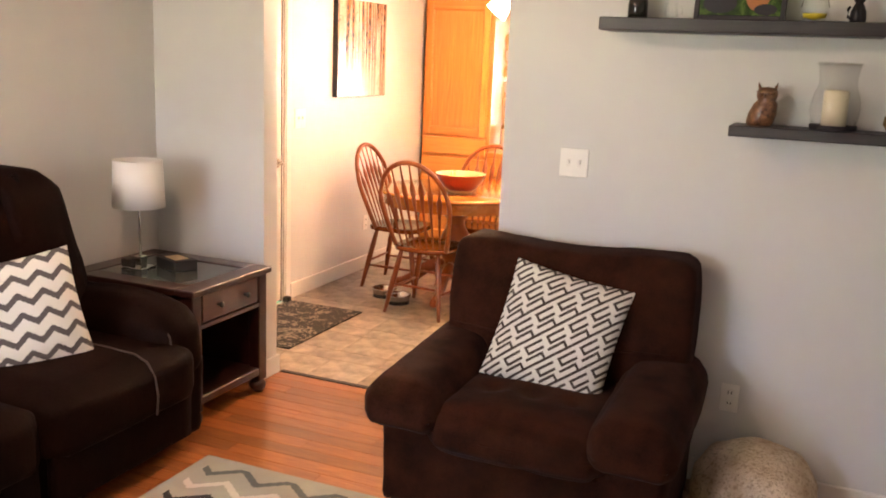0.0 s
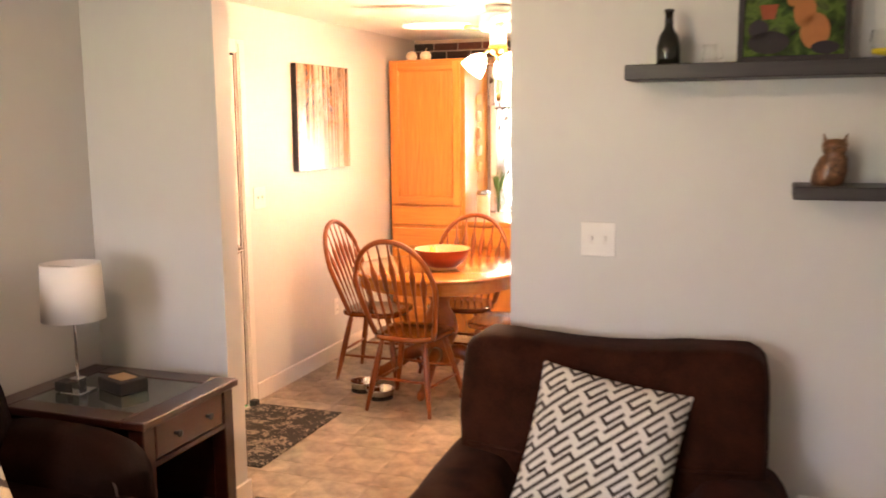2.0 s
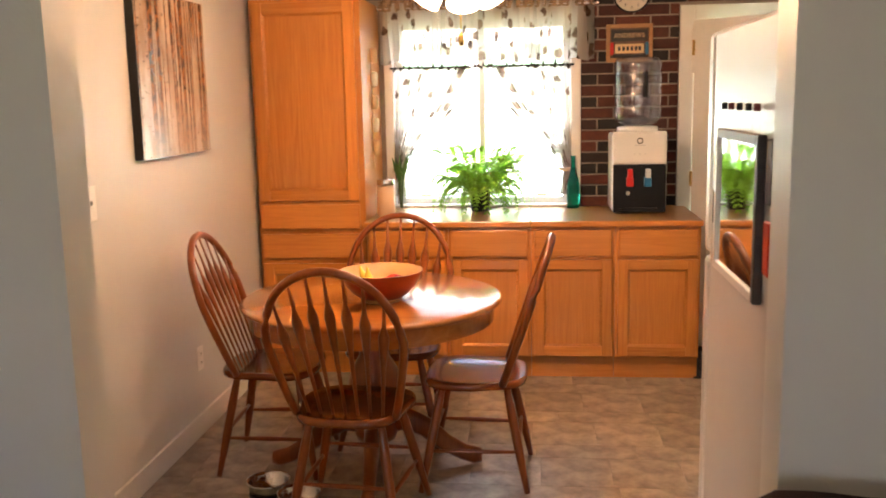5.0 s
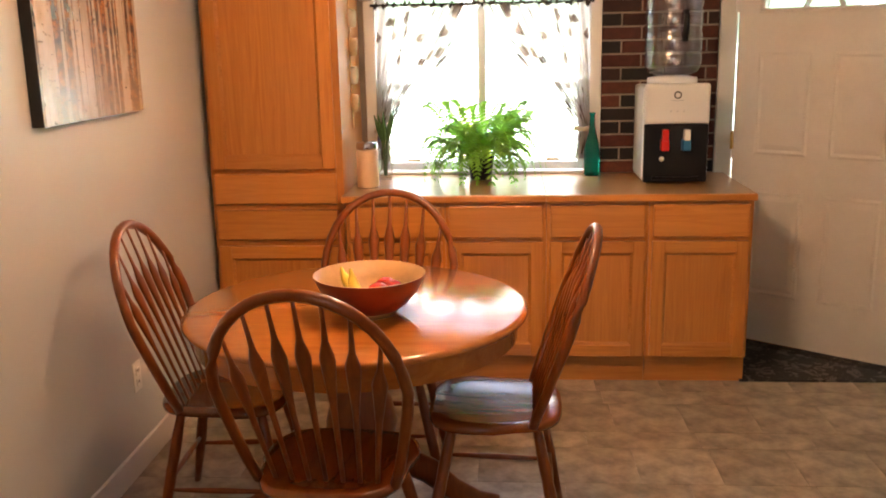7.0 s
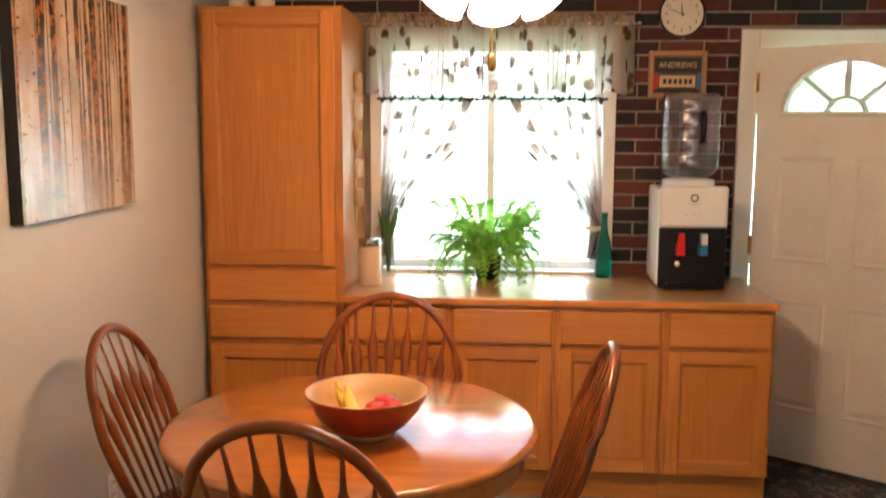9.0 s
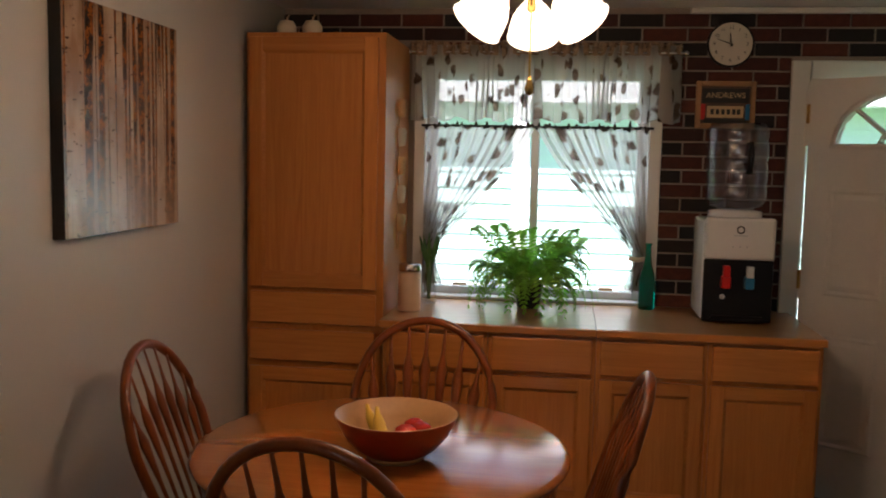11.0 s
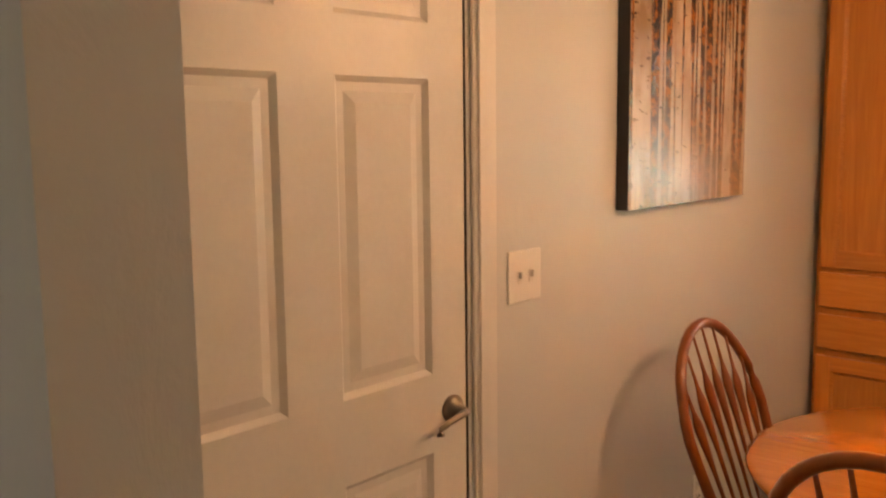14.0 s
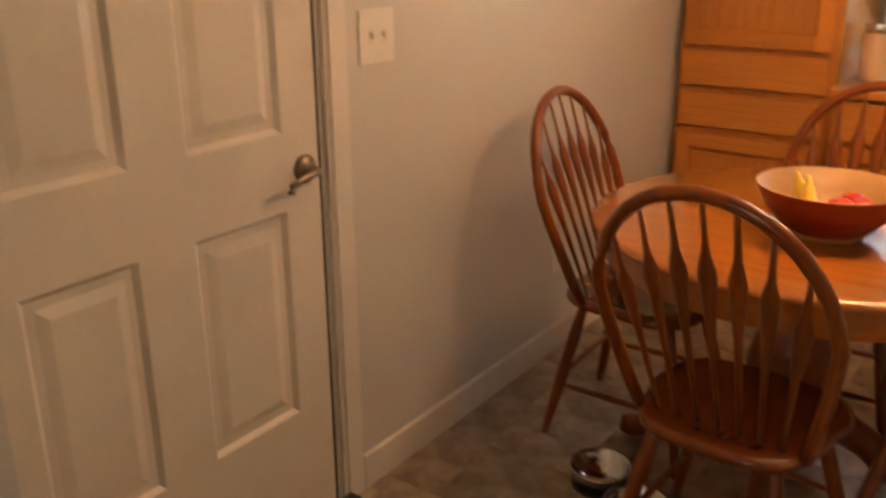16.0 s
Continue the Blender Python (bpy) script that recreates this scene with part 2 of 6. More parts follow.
PICFRAME = wood("sign_frame_wood", (0.28, 0.13, 0.05), (0.45, 0.24, 0.1), 0, 0.5, 10)
RUGBASE = plain("grey_beige_rug", (0.36, 0.35, 0.3), 0.95, vary=0.12, fine=300, relief=0.5)
RUGGREY = plain("slate_rug_pile", (0.11, 0.125, 0.125), 0.95, vary=0.15, fine=300, relief=0.5)
RUGBLACK = plain("black_rug_pile", (0.02, 0.02, 0.022), 0.95, vary=0.15, fine=300, relief=0.5)
RUGWHITE = plain("white_rug_pile", (0.6, 0.56, 0.5), 0.95, vary=0.1, fine=300, relief=0.5)
BANANA = plain("banana_peel", (0.72, 0.5, 0.06), 0.45, vary=0.12, relief=0.03)
TOMATO = plain("red_tomato", (0.55, 0.03, 0.015), 0.2, vary=0.1, relief=0)
MIRROR = plain("mirror_glass", (0.8, 0.82, 0.8), 0.03, 1.0, 0.01, relief=0)
# dark tone for the painted shade in the door gap and the metal threshold
GAPSHADE_METAL = plain("gap_shade_and_strip_metal", (0.045, 0.036, 0.03), 0.6)


def two_tone(name, a, b, scale, thresh=0.5, rough=0.8):
    """A woven pattern of scrolls in two colours."""
    m, t, p = nodes_of(name)
    v = coords(t)
    w = t.nodes.new("ShaderNodeTexVoronoi")
    w.feature = "SMOOTH_F1"
    w.inputs["Scale"].default_value = scale
    t.links.new(v, w.inputs["Vector"])
    n = noise_tex(t, v, scale * 1.7, 3, 0.5, 2.5)
    s = t.nodes.new("ShaderNodeMath")
    s.operation = "MULTIPLY_ADD"
    t.links.new(w.outputs["Distance"], s.inputs[0])
    s.inputs[1].default_value = 0.6
    t.links.new(n, s.inputs[2])
    si = t.nodes.new("ShaderNodeMath")
    si.operation = "SINE"
    k = t.nodes.new("ShaderNodeMath")
    k.operation = "MULTIPLY"
    k.inputs[1].default_value = 15.0
    t.links.new(s.outputs[0], k.inputs[0])
    t.links.new(k.outputs[0], si.inputs[0])
    col = ramp(t, si.outputs[0], [(0.4, a), (0.55, b)])
    t.links.new(col, p.inputs["Base Color"])
    p.inputs["Roughness"].default_value = rough
    bump(t, p, noise_tex(t, v, 300, 2), 0.4, 0.003)
    return m


MATPAT = two_tone("damask_mat_weave", (0.016, 0.014, 0.013), (0.26, 0.225, 0.18), 8.0)
MATPAT2 = two_tone("dark_door_mat_weave", (0.022, 0.022, 0.024), (0.12, 0.115, 0.11), 7.0)


def birch_print():
    """Upright pale birch trunks over a dark brown and orange wood."""
    m, t, p = nodes_of("birch_forest_print")
    v = coords(t)
    sep = t.nodes.new("ShaderNodeSeparateXYZ")
    t.links.new(v, sep.inputs[0])
    trunks = None
    for k, (freq, seedy, cut) in enumerate(((26.0, 0.3, 0.54), (48.0, 4.7, 0.57))):
        cb = t.nodes.new("ShaderNodeCombineXYZ")
        cb.inputs[0].default_value = seedy
        t.links.new(sep.outputs["Y"], cb.inputs[1])
        zs = t.nodes.new("ShaderNodeMath")
        zs.operation = "MULTIPLY"
        zs.inputs[1].default_value = 0.02
        t.links.new(sep.outputs["Z"], zs.inputs[0])
        t.links.new(zs.outputs[0], cb.inputs[2])
        n = noise_tex(t, cb.outputs[0], freq, 1, 0.3)
        r = ramp(t, n, [(cut - 0.015, (0, 0, 0)), (cut + 0.015, (1, 1, 1))])
        trunks = r if trunks is None else mix_rgb(t, 1.0, trunks, r, "LIGHTEN")
    foliage = ramp(t, noise_tex(t, v, 26, 5, 0.7), [(0.38, (0.018, 0.008, 0.005)), (0.5, (0.075, 0.03, 0.014)), (0.58, (0.40, 0.14, 0.03)), (0.66, (0.05, 0.02, 0.01))])
    pale = mix_rgb(t, ramp(t, noise_tex(t, coords(t, (1, 1, 0.5)), 9, 3), [(0.4, (0, 0, 0)), (0.65, (1, 1, 1))]), (0.54, 0.42, 0.31), (0.32, 0.20, 0.12))
    marks = ramp(t, noise_tex(t, coords(t, (1, 24, 60)), 1.0, 3, 0.6), [(0.62, (0, 0, 0)), (0.68, (1, 1, 1))])
    pale = mix_rgb(t, marks, pale, (0.07, 0.035, 0.02))
    mist = t.nodes.new("ShaderNodeMapRange")
    mist.inputs["From Min"].default_value, mist.inputs["From Max"].default_value = -0.02, -0.5
    t.links.new(sep.outputs["Z"], mist.inputs["Value"])
    back = mix_rgb(t, mist.outputs[0], foliage, (0.40, 0.29, 0.20))
    col = mix_rgb(t, trunks, back, pale)
    t.links.new(col, p.inputs["Base Color"])
    p.inputs["Roughness"].default_value = 0.22
    return m


PRINT = birch_print()


def sheer(name):
    """Thin voile that lets most light through, with brown leaf spots."""
    m, t, p = nodes_of(name)
    uv = t.nodes.new("ShaderNodeUVMap")
    uv.uv_map = "print"
    warp = t.nodes.new("ShaderNodeVectorMath")
    warp.operation = "MULTIPLY_ADD"
    wob = t.nodes.new("ShaderNodeTexNoise")
    wob.inputs["Scale"].default_value = 16.0
    t.links.new(uv.outputs[0], wob.inputs["Vector"])
    t.links.new(wob.outputs["Color"], warp.inputs[0])
    warp.inputs[1].default_value = (0.05, 0.05, 0.0)
    t.links.new(uv.outputs[0], warp.inputs[2])
    turn = t.nodes.new("ShaderNodeMapping")
    turn.inputs["Rotation"].default_value = (0, 0, radians(24))
    turn.inputs["Scale"].default_value = (1.5, 0.8, 1)
    t.links.new(warp.outputs[0], turn.inputs[0])
    w = t.nodes.new("ShaderNodeTexVoronoi")
    w.inputs["Scale"].default_value = 13.0
    w.inputs["Randomness"].default_value = 0.9
    t.links.new(turn.outputs[0], w.inputs["Vector"])
    spot = ramp(t, w.outputs["Distance"], [(0.30, (1, 1, 1)), (0.40, (0, 0, 0))])
    tone = ramp(t, noise_tex(t, uv.outputs[0], 11, 3), [(0.4, (0.09, 0.055, 0.04)), (0.6, (0.24, 0.165, 0.12))])
    col = mix_rgb(t, spot, (0.66, 0.62, 0.56), tone)
    out = t.nodes["Material Output"]
    dif = t.nodes.new("ShaderNodeBsdfDiffuse")
    tl = t.nodes.new("ShaderNodeBsdfTranslucent")
    tr = t.nodes.new("ShaderNodeBsdfTransparent")
    t.links.new(col, dif.inputs[0])
    t.links.new(col, tl.inputs[0])
    a = t.nodes.new("ShaderNodeMixShader")
    a.inputs[0].default_value = 0.6
    t.links.new(dif.outputs[0], a.inputs[1])
    t.links.new(tl.outputs[0], a.inputs[2])
    b = t.nodes.new("ShaderNodeMixShader")
    fac = t.nodes.new("ShaderNodeMapRange")
    fac.inputs["To Min"].default_value, fac.inputs["To Max"].default_value = 0.68, 0.98
    t.links.new(spot, fac.inputs["Value"])
    t.links.new(fac.outputs[0], b.inputs[0])
    t.links.new(tr.outputs[0], b.inputs[1])
    t.links.new(a.outputs[0], b.inputs[2])
    t.links.new(b.outputs[0], out.inputs[0])
    return m


def leaf_green(name, color):
    """Thin leaf that lets some light through from behind."""
    m, t, p = nodes_of(name)
    v = coords(t)
    col = ramp(t, noise_tex(t, v, 14, 3), [(0.3, tuple(c * 0.65 for c in color)), (0.7, tuple(min(1, c * 1.3) for c in color))])
    t.links.new(col, p.inputs["Base Color"])
    p.inputs["Roughness"].default_value = 0.45
    tl = t.nodes.new("ShaderNodeBsdfTranslucent")
    t.links.new(col, tl.inputs[0])
    mx = t.nodes.new("ShaderNodeMixShader")
    mx.inputs[0].default_value = 0.45
    t.links.new(p.outputs[0], mx.inputs[1])
    t.links.new(tl.outputs[0], mx.inputs[2])
    t.links.new(mx.outputs[0], t.nodes["Material Output"].inputs[0])
    return m


LEAF = leaf_green("fern_green", (0.25, 0.54, 0.06))
SHEER = sheer("leaf_spotted_voile")

# ---- mesh helpers ----


def box(bm, x0, x1, y0, y1, z0, z1, bevel=0.0, seg=1):
    r = bmesh.ops.create_cube(bm, size=1.0, matrix=Matrix.LocRotScale(((x0 + x1) / 2, (y0 + y1) / 2, (z0 + z1) / 2), None, (abs(x1 - x0), abs(y1 - y0), abs(z1 - z0))))
    if bevel:
        edges = list({e for v in r["verts"] for e in v.link_edges})
        bmesh.ops.bevel(bm, geom=edges, offset=bevel, segments=seg, profile=0.5, affect="EDGES")
    return bm


def boxm(*a, **k):
    return box(bmesh.new(), *a, **k)


def lathe(profile, n=32, bm=None, centre=(0, 0, 0)):
    """Turns rows of (radius, z) about the upright axis."""
    bm = bm or bmesh.new()
    rings = []
    for r, z in profile:
        if r < 1e-5:
            rings.append([bm.verts.new((centre[0], centre[1], centre[2] + z))])
        else:
            rings.append([bm.verts.new((centre[0] + r * math.cos(2 * math.pi * k / n), centre[1] + r * math.sin(2 * math.pi * k / n), centre[2] + z)) for k in range(n)])
    for a, b in zip(rings, rings[1:]):
        for k in range(n):
            q = [a[k % len(a)], a[(k + 1) % len(a)], b[(k + 1) % len(b)], b[k % len(b)]]
            q = list(dict.fromkeys(q))
            if len(q) > 2:
                bm.faces.new(q)
    return bm


def tube(points, radius, n=8, bm=None, flat=1.0, side=None):
    """A round or flattened bar along points; radius: a number or one for each point."""
    bm = bm or bmesh.new()
    pts = [Vector(p) for p in points]
    rad = radius if isinstance(radius, (list, tuple)) else [radius] * len(pts)
    rings = []
    for i, p in enumerate(pts):
        d = (pts[min(i + 1, len(pts) - 1)] - pts[max(i - 1, 0)]).normalized()
        ref = Vector(side) if side else (Vector((0, 0, 1)) if abs(d.z) < 0.9 else Vector((1, 0, 0)))
        u = d.cross(ref).normalized()
        w = d.cross(u).normalized()
        rings.append([bm.verts.new(p + (u * math.cos(2 * math.pi * k / n) * flat + w * math.sin(2 * math.pi * k / n)) * rad[i]) for k in range(n)])
    for a, b in zip(rings, rings[1:]):
        for k in range(n):
            bm.faces.new((a[k], a[(k + 1) % n], b[(k + 1) % n], b[k]))
    bm.faces.new(rings[0][::-1])
    bm.faces.new(rings[-1])
    return bm


def finish(bm, name, material, smooth=False):
    bmesh.ops.recalc_face_normals(bm, faces=bm.faces)
    me = bpy.data.meshes.new(name)
    bm.to_mesh(me)
    bm.free()
    for mt in material if isinstance(material, (list, tuple)) else [material]:
        me.materials.append(mt)
    if smooth:
        me.shade_smooth()
    return me


def part(name, bm, material, parent, label="", smooth=False, at=None):
    ob = new(name, finish(bm, name, material, smooth))
    ob.parent = parent
    if at is not None:
        ob.matrix_basis = at
    return tagged(ob, label)


def thing(name, label, category, at=None, group="", kind=""):
    ob = new(name)
    ob.empty_display_size = 0.1
    if at is not None:
        ob.matrix_basis = at
    return tagged(ob, label, category, group, kind)


def solid(name, bm, material, label, category="", kind="", smooth=False, at=None, group=""):
    ob = new(name, finish(bm, name, material, smooth))
    if at is not None:
        ob.matrix_basis = at
    return tagged(ob, label, category, group, kind)


def soft_box(x0, x1, y0, y1, z0, z1, r, puff=0.0, seg=4, sub=10):
    """An upholstered block: rounded edges and faces that swell a little."""
    bm = bmesh.new()
    bmesh.ops.create_cube(bm, size=2.0)
    bmesh.ops.subdivide_edges(bm, edges=bm.edges[:], cuts=sub, use_grid_fill=True)
    hx, hy, hz = (x1 - x0) / 2, (y1 - y0) / 2, (z1 - z0) / 2
    c = Vector(((x0 + x1) / 2, (y0 + y1) / 2, (z0 + z1) / 2))
    for v in bm.verts:
        n = v.co.copy()
        p = Vector((n.x * hx, n.y * hy, n.z * hz))
        inner = Vector([max(-h + r, min(h - r, q)) for q, h in zip(p, (hx, hy, hz))])
        d = p - inner
        if d.length > 1e-6:
            p = inner + d.normalized() * min(r, max(abs(d.x), abs(d.y), abs(d.z)))
        sw = puff * (1 - n.x ** 4) * (1 - n.y ** 4) if abs(n.z) > 0.99 else 0
        sx = puff * (1 - n.z ** 4) * (1 - n.y ** 4) if abs(n.x) > 0.99 else 0
        sy = puff * (1 - n.x ** 4) * (1 - n.z ** 4) if abs(n.y) > 0.99 else 0
        p += Vector((math.copysign(sx, n.x), math.copysign(sy, n.y), math.copysign(sw, n.z)))
        w = noise.noise_vector((p + c) * 5.0) * 0.008 + noise.noise_vector((p + c) * 14.0) * 0.003
        v.co = p + c + w
    return bm


# ---- structure ----
CEIL = 2.35
BW = 4.18  # face of the brick wall
RW = 3.9  # right-hand wall of both rooms


def structure(name, bm, material, label, category="wall"):
    return solid(name, bm, material, label, category, "structure")


floor_k = structure("floor_kitchen", boxm(0, RW, 0.26, BW, -0.1, -0.004), GROUT, "taupe stone-look vinyl tile kitchen floor", "floor")
floor_l = structure("floor_living", boxm(0, RW, -5.0, 0.26, -0.1, -0.004), PLANKJOINT, "reddish wood laminate plank living-room floor", "floor")
structure("ceiling", boxm(-0.12, RW + 0.12, -5.12, BW + 0.25, CEIL, CEIL + 0.1), CEILING, "white painted ceiling over both rooms", "ceiling")
# left wall with the door opening at y 0.60 to 1.42
VX0, VX1 = 0.50, 1.66  # picture window behind the walk
bm = boxm(-0.12, 0, -5.0, 0.515, 0, CEIL)
box(bm, -0.12, 0, 1.42, BW + 0.2, 0, CEIL)
box(bm, -0.12, 0, 0.515, 1.42, 2.07, CEIL)
structure("wall_west", bm, PAINT, "grey-blue painted wall with lightly textured plaster")
structure("wall_west_living", boxm(0, 0.08, -5.0, 0.12, 0, CEIL), PAINT, "grey-blue painted wall behind the sofa")
structure("wall_stub", boxm(0, 0.745, 0.12, 0.235, 0, CEIL), PAINT, "short grey-blue wall beside the kitchen opening")
structure("wall_divider", boxm(2.03, RW, 0, 0.115, 0, CEIL), PAINT, "grey-blue painted wall between living room and kitchen")
structure("wall_header", boxm(0.745, 2.03, 0.06, 0.19, 2.27, CEIL), PAINT, "plain painted header over the kitchen opening")
structure("wall_east", boxm(RW, RW + 0.12, -5.0, BW + 0.2, 0, CEIL), PAINT, "grey-blue painted side wall")
bm = boxm(0, VX0, -5.12, -5.0, 0, CEIL)
box(bm, VX1, RW, -5.12, -5.0, 0, CEIL)
box(bm, VX0, VX1, -5.12, -5.0, 0, 0.95)
box(bm, VX0, VX1, -5.12, -5.0, 2.15, CEIL)
structure("wall_south", bm, PAINT, "grey-blue painted wall with a picture window")
# unseen slab, added only to stop sunlight entering the picture window
structure("roof_eave", boxm(-0.6, RW + 0.6, -6.5, -5.12, 2.36, 2.46, 0.004), TRIM, "added unseen slab that keeps the sun out of the picture window", "roof")
# brick wall: openings for the window and the exterior door
WX0, WX1, WZ0, WZ1 = 0.74, 1.83, 0.91, 2.06
DX0, DX1, DZ1 = 2.55, 3.42, 2.03
bm = boxm(0, WX0, BW + 0.008, BW + 0.2, 0, CEIL)
box(bm, WX1, DX0, BW + 0.008, BW + 0.2, 0, CEIL)
box(bm, DX1, RW, BW + 0.008, BW + 0.2, 0, CEIL)
box(bm, WX0, WX1, BW + 0.008, BW + 0.2, 0, WZ0)
box(bm, WX0, WX1, BW + 0.008, BW + 0.2, WZ1, CEIL)
box(bm, DX0, DX1, BW + 0.008, BW + 0.2, DZ1, CEIL)
wall_n = structure("wall_north", bm, MORTAR, "dark red and black brick wall with pale mortar")


def moulding(name, x0, x1, y0, y1, h, label):
    bm = boxm(x0, x1, y0, y1, 0, h, 0.004)
    return structure(name, bm, TRIM, label, "baseboard")


moulding("baseboard", 0, 0.014, 1.516, 3.58, 0.108, "white painted baseboard along the kitchen wall")
moulding("baseboard", 0.094, 0.745, 0.106, 0.12, 0.10, "white painted baseboard along the short wall")
moulding("baseboard", 0.745, 0.759, 0.106, 0.249, 0.10, "white painted baseboard round the wall end")
moulding("baseboard", 2.016, 3.9, -0.014, 0, 0.10, "white painted baseboard under the shelf wall")
moulding("baseboard", 0.08, 0.094, -5.0, 0.12, 0.10, "white painted baseboard behind the sofa")
structure("trim", boxm(2.0, RW, BW - 0.03, BW + 0.006, 2.32, CEIL - 0.002, 0.004), TRIM, "white trim where brick meets ceiling", "trim")


# ---- inner six-panel door ----
def panel_door(parent, w, h, rows, cols, thick, material):
    """A moulded door leaf in its own space: x across, z up, both faces with raised panels."""
    bm = bmesh.new()
    xs, zs = [0.0], [0.0]
    for a, b in cols:
        xs += [a, b]
    for a, b in rows:
        zs += [a, b]
    xs.append(w), zs.append(h)
    for i in range(len(xs) - 1):
        for j in range(len(zs) - 1):
            hole = i % 2 == 1 and j % 2 == 1
            if not hole:
                box(bm, xs[i], xs[i + 1], -thick / 2, thick / 2, zs[j], zs[j + 1])
    bmesh.ops.remove_doubles(bm, verts=bm.verts, dist=1e-5)
    leaf = part("door_leaf", bm, material, parent)
    for a, b in cols:
        for c, d in rows:
            pm = bmesh.new()
            for s in (-1, 1):
                y = s * thick / 2
                rings = []
                for inset, depth in ((0.0, 0.0), (0.012, 0.011), (0.03, 0.011), (0.055, 0.003)):
                    rings.append([pm.verts.new((x, y - s * depth, z)) for x, z in ((a + inset, c + inset), (b - inset, c + inset), (b - inset, d - inset), (a + inset, d - inset))])
                for p, q in zip(rings, rings[1:]):
                    for k in range(4):
                        pm.faces.new((p[k], p[(k + 1) % 4], q[(k + 1) % 4], q[k]))
                pm.faces.new(rings[-1])
            part("door_panel", pm, material, leaf)
    return leaf


door_1 = thing("door_1", "closed off-white six-panel door with a nickel lever handle", "door", pose(-0.022, 0.522, 0.012, 0, 0, 90), kind="structure")
ROWS6 = [(0.331, 0.852), (1.034, 1.686), (1.803, 1.985)]
COLS6 = [(0.123, 0.374), (0.513, 0.779)]
leaf = panel_door(door_1, 0.892, 2.045, ROWS6, COLS6, 0.036, DOORPAINT)
hd = bmesh.new()
lathe([(0.0, 0.0), (0.033, 0.0), (0.034, 0.006), (0.026, 0.014), (0.014, 0.02), (0.011, 0.045), (0.0, 0.05)], 20, hd)
bmesh.ops.rotate(hd, verts=hd.verts, matrix=Matrix.Rotation(radians(90), 3, "X"))
tube([(0, -0.045, 0), (-0.016, -0.05, 0.001), (-0.036, -0.052, -0.001), (-0.068, -0.05, -0.008), (-0.092, -0.05, -0.016), (-0.098, -0.05, -0.028), (-0.086, -0.05, -0.030)], [0.009, 0.009, 0.008, 0.007, 0.006, 0.006, 0.005], 8, hd)
part("door_handle", hd, NICKEL, leaf, "brushed nickel lever handle", True, pose(0.843, -0.018, 0.94))
frame_bm = bmesh.new()
for y0, y1, z0, z1 in ((0.435, 0.513, 0, 2.145), (1.432, 1.515, 0, 2.145), (0.513, 1.432, 2.07, 2.145)):
    box(frame_bm, 0.0, 0.012, y0, y1, z0, z1, 0.003)
    if z0 == 0:
        box(frame_bm, 0.012, 0.019, y0 + 0.012, y1 - 0.035 if y0 > 1 else y1 - 0.03, z0, z1 - 0.02, 0.003)
casing = structure("trim_door", frame_bm, TRIM, "white moulded casing round the inner door", "trim")
# jamb and stop get a dark colour as the shade beside the leaf
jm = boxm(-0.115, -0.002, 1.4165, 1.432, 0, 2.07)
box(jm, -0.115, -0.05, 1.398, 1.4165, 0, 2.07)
structure("trim_jamb", jm, GAPSHADE_METAL, "door jamb and stop, coloured dark for the shade in the gap", "trim")


# ---- switch plates and outlets ----
def switch_plate(at, label, half=0.060):
    sp = thing("light_switch", label, "switch", at)
    part("plate", boxm(-half, half, -0.006, 0, -half + 0.001, half - 0.001, 0.003, 2), PLASTIC, sp)
    for x in (-0.023, 0.023):
        part("toggle", boxm(x - 0.005, x + 0.005, -0.017, -0.005, -0.004, 0.012, 0.002), PLASTIC, sp)
        part("slot", boxm(x - 0.008, x + 0.008, -0.0072, -0.005, -0.017, 0.017), TRIM, sp)


def outlet(at, label):
    sp = thing("wall_outlet", label, "outlet", at)
    part("plate", boxm(-0.035, 0.035, -0.006, 0, -0.058, 0.058, 0.003, 2), PLASTIC, sp)
    for z in (-0.022, 0.022):
        so = part("socket", boxm(-0.016, 0.016, -0.009, -0.005, z - 0.015, z + 0.015, 0.003), PLASTIC, sp)
        for x in (-0.006, 0.006):
            part("slot", boxm(x - 0.0015, x + 0.0015, -0.0098, -0.0085, z - 0.004, z + 0.007), BLACKMATT, so)


switch_plate(pose(2.343, 0, 1.268), "white double light switch on the grey-blue wall")
switch_plate(pose(0, 1.632, 1.229, 0, 0, 90), "white double light switch beside the inner door", 0.066)
outlet(pose(3.05, 0, 0.38), "white wall outlet low on the living-room wall")
outlet(pose(0, 2.60, 0.37, 0, 0, 90), "white wall outlet low on the kitchen wall")


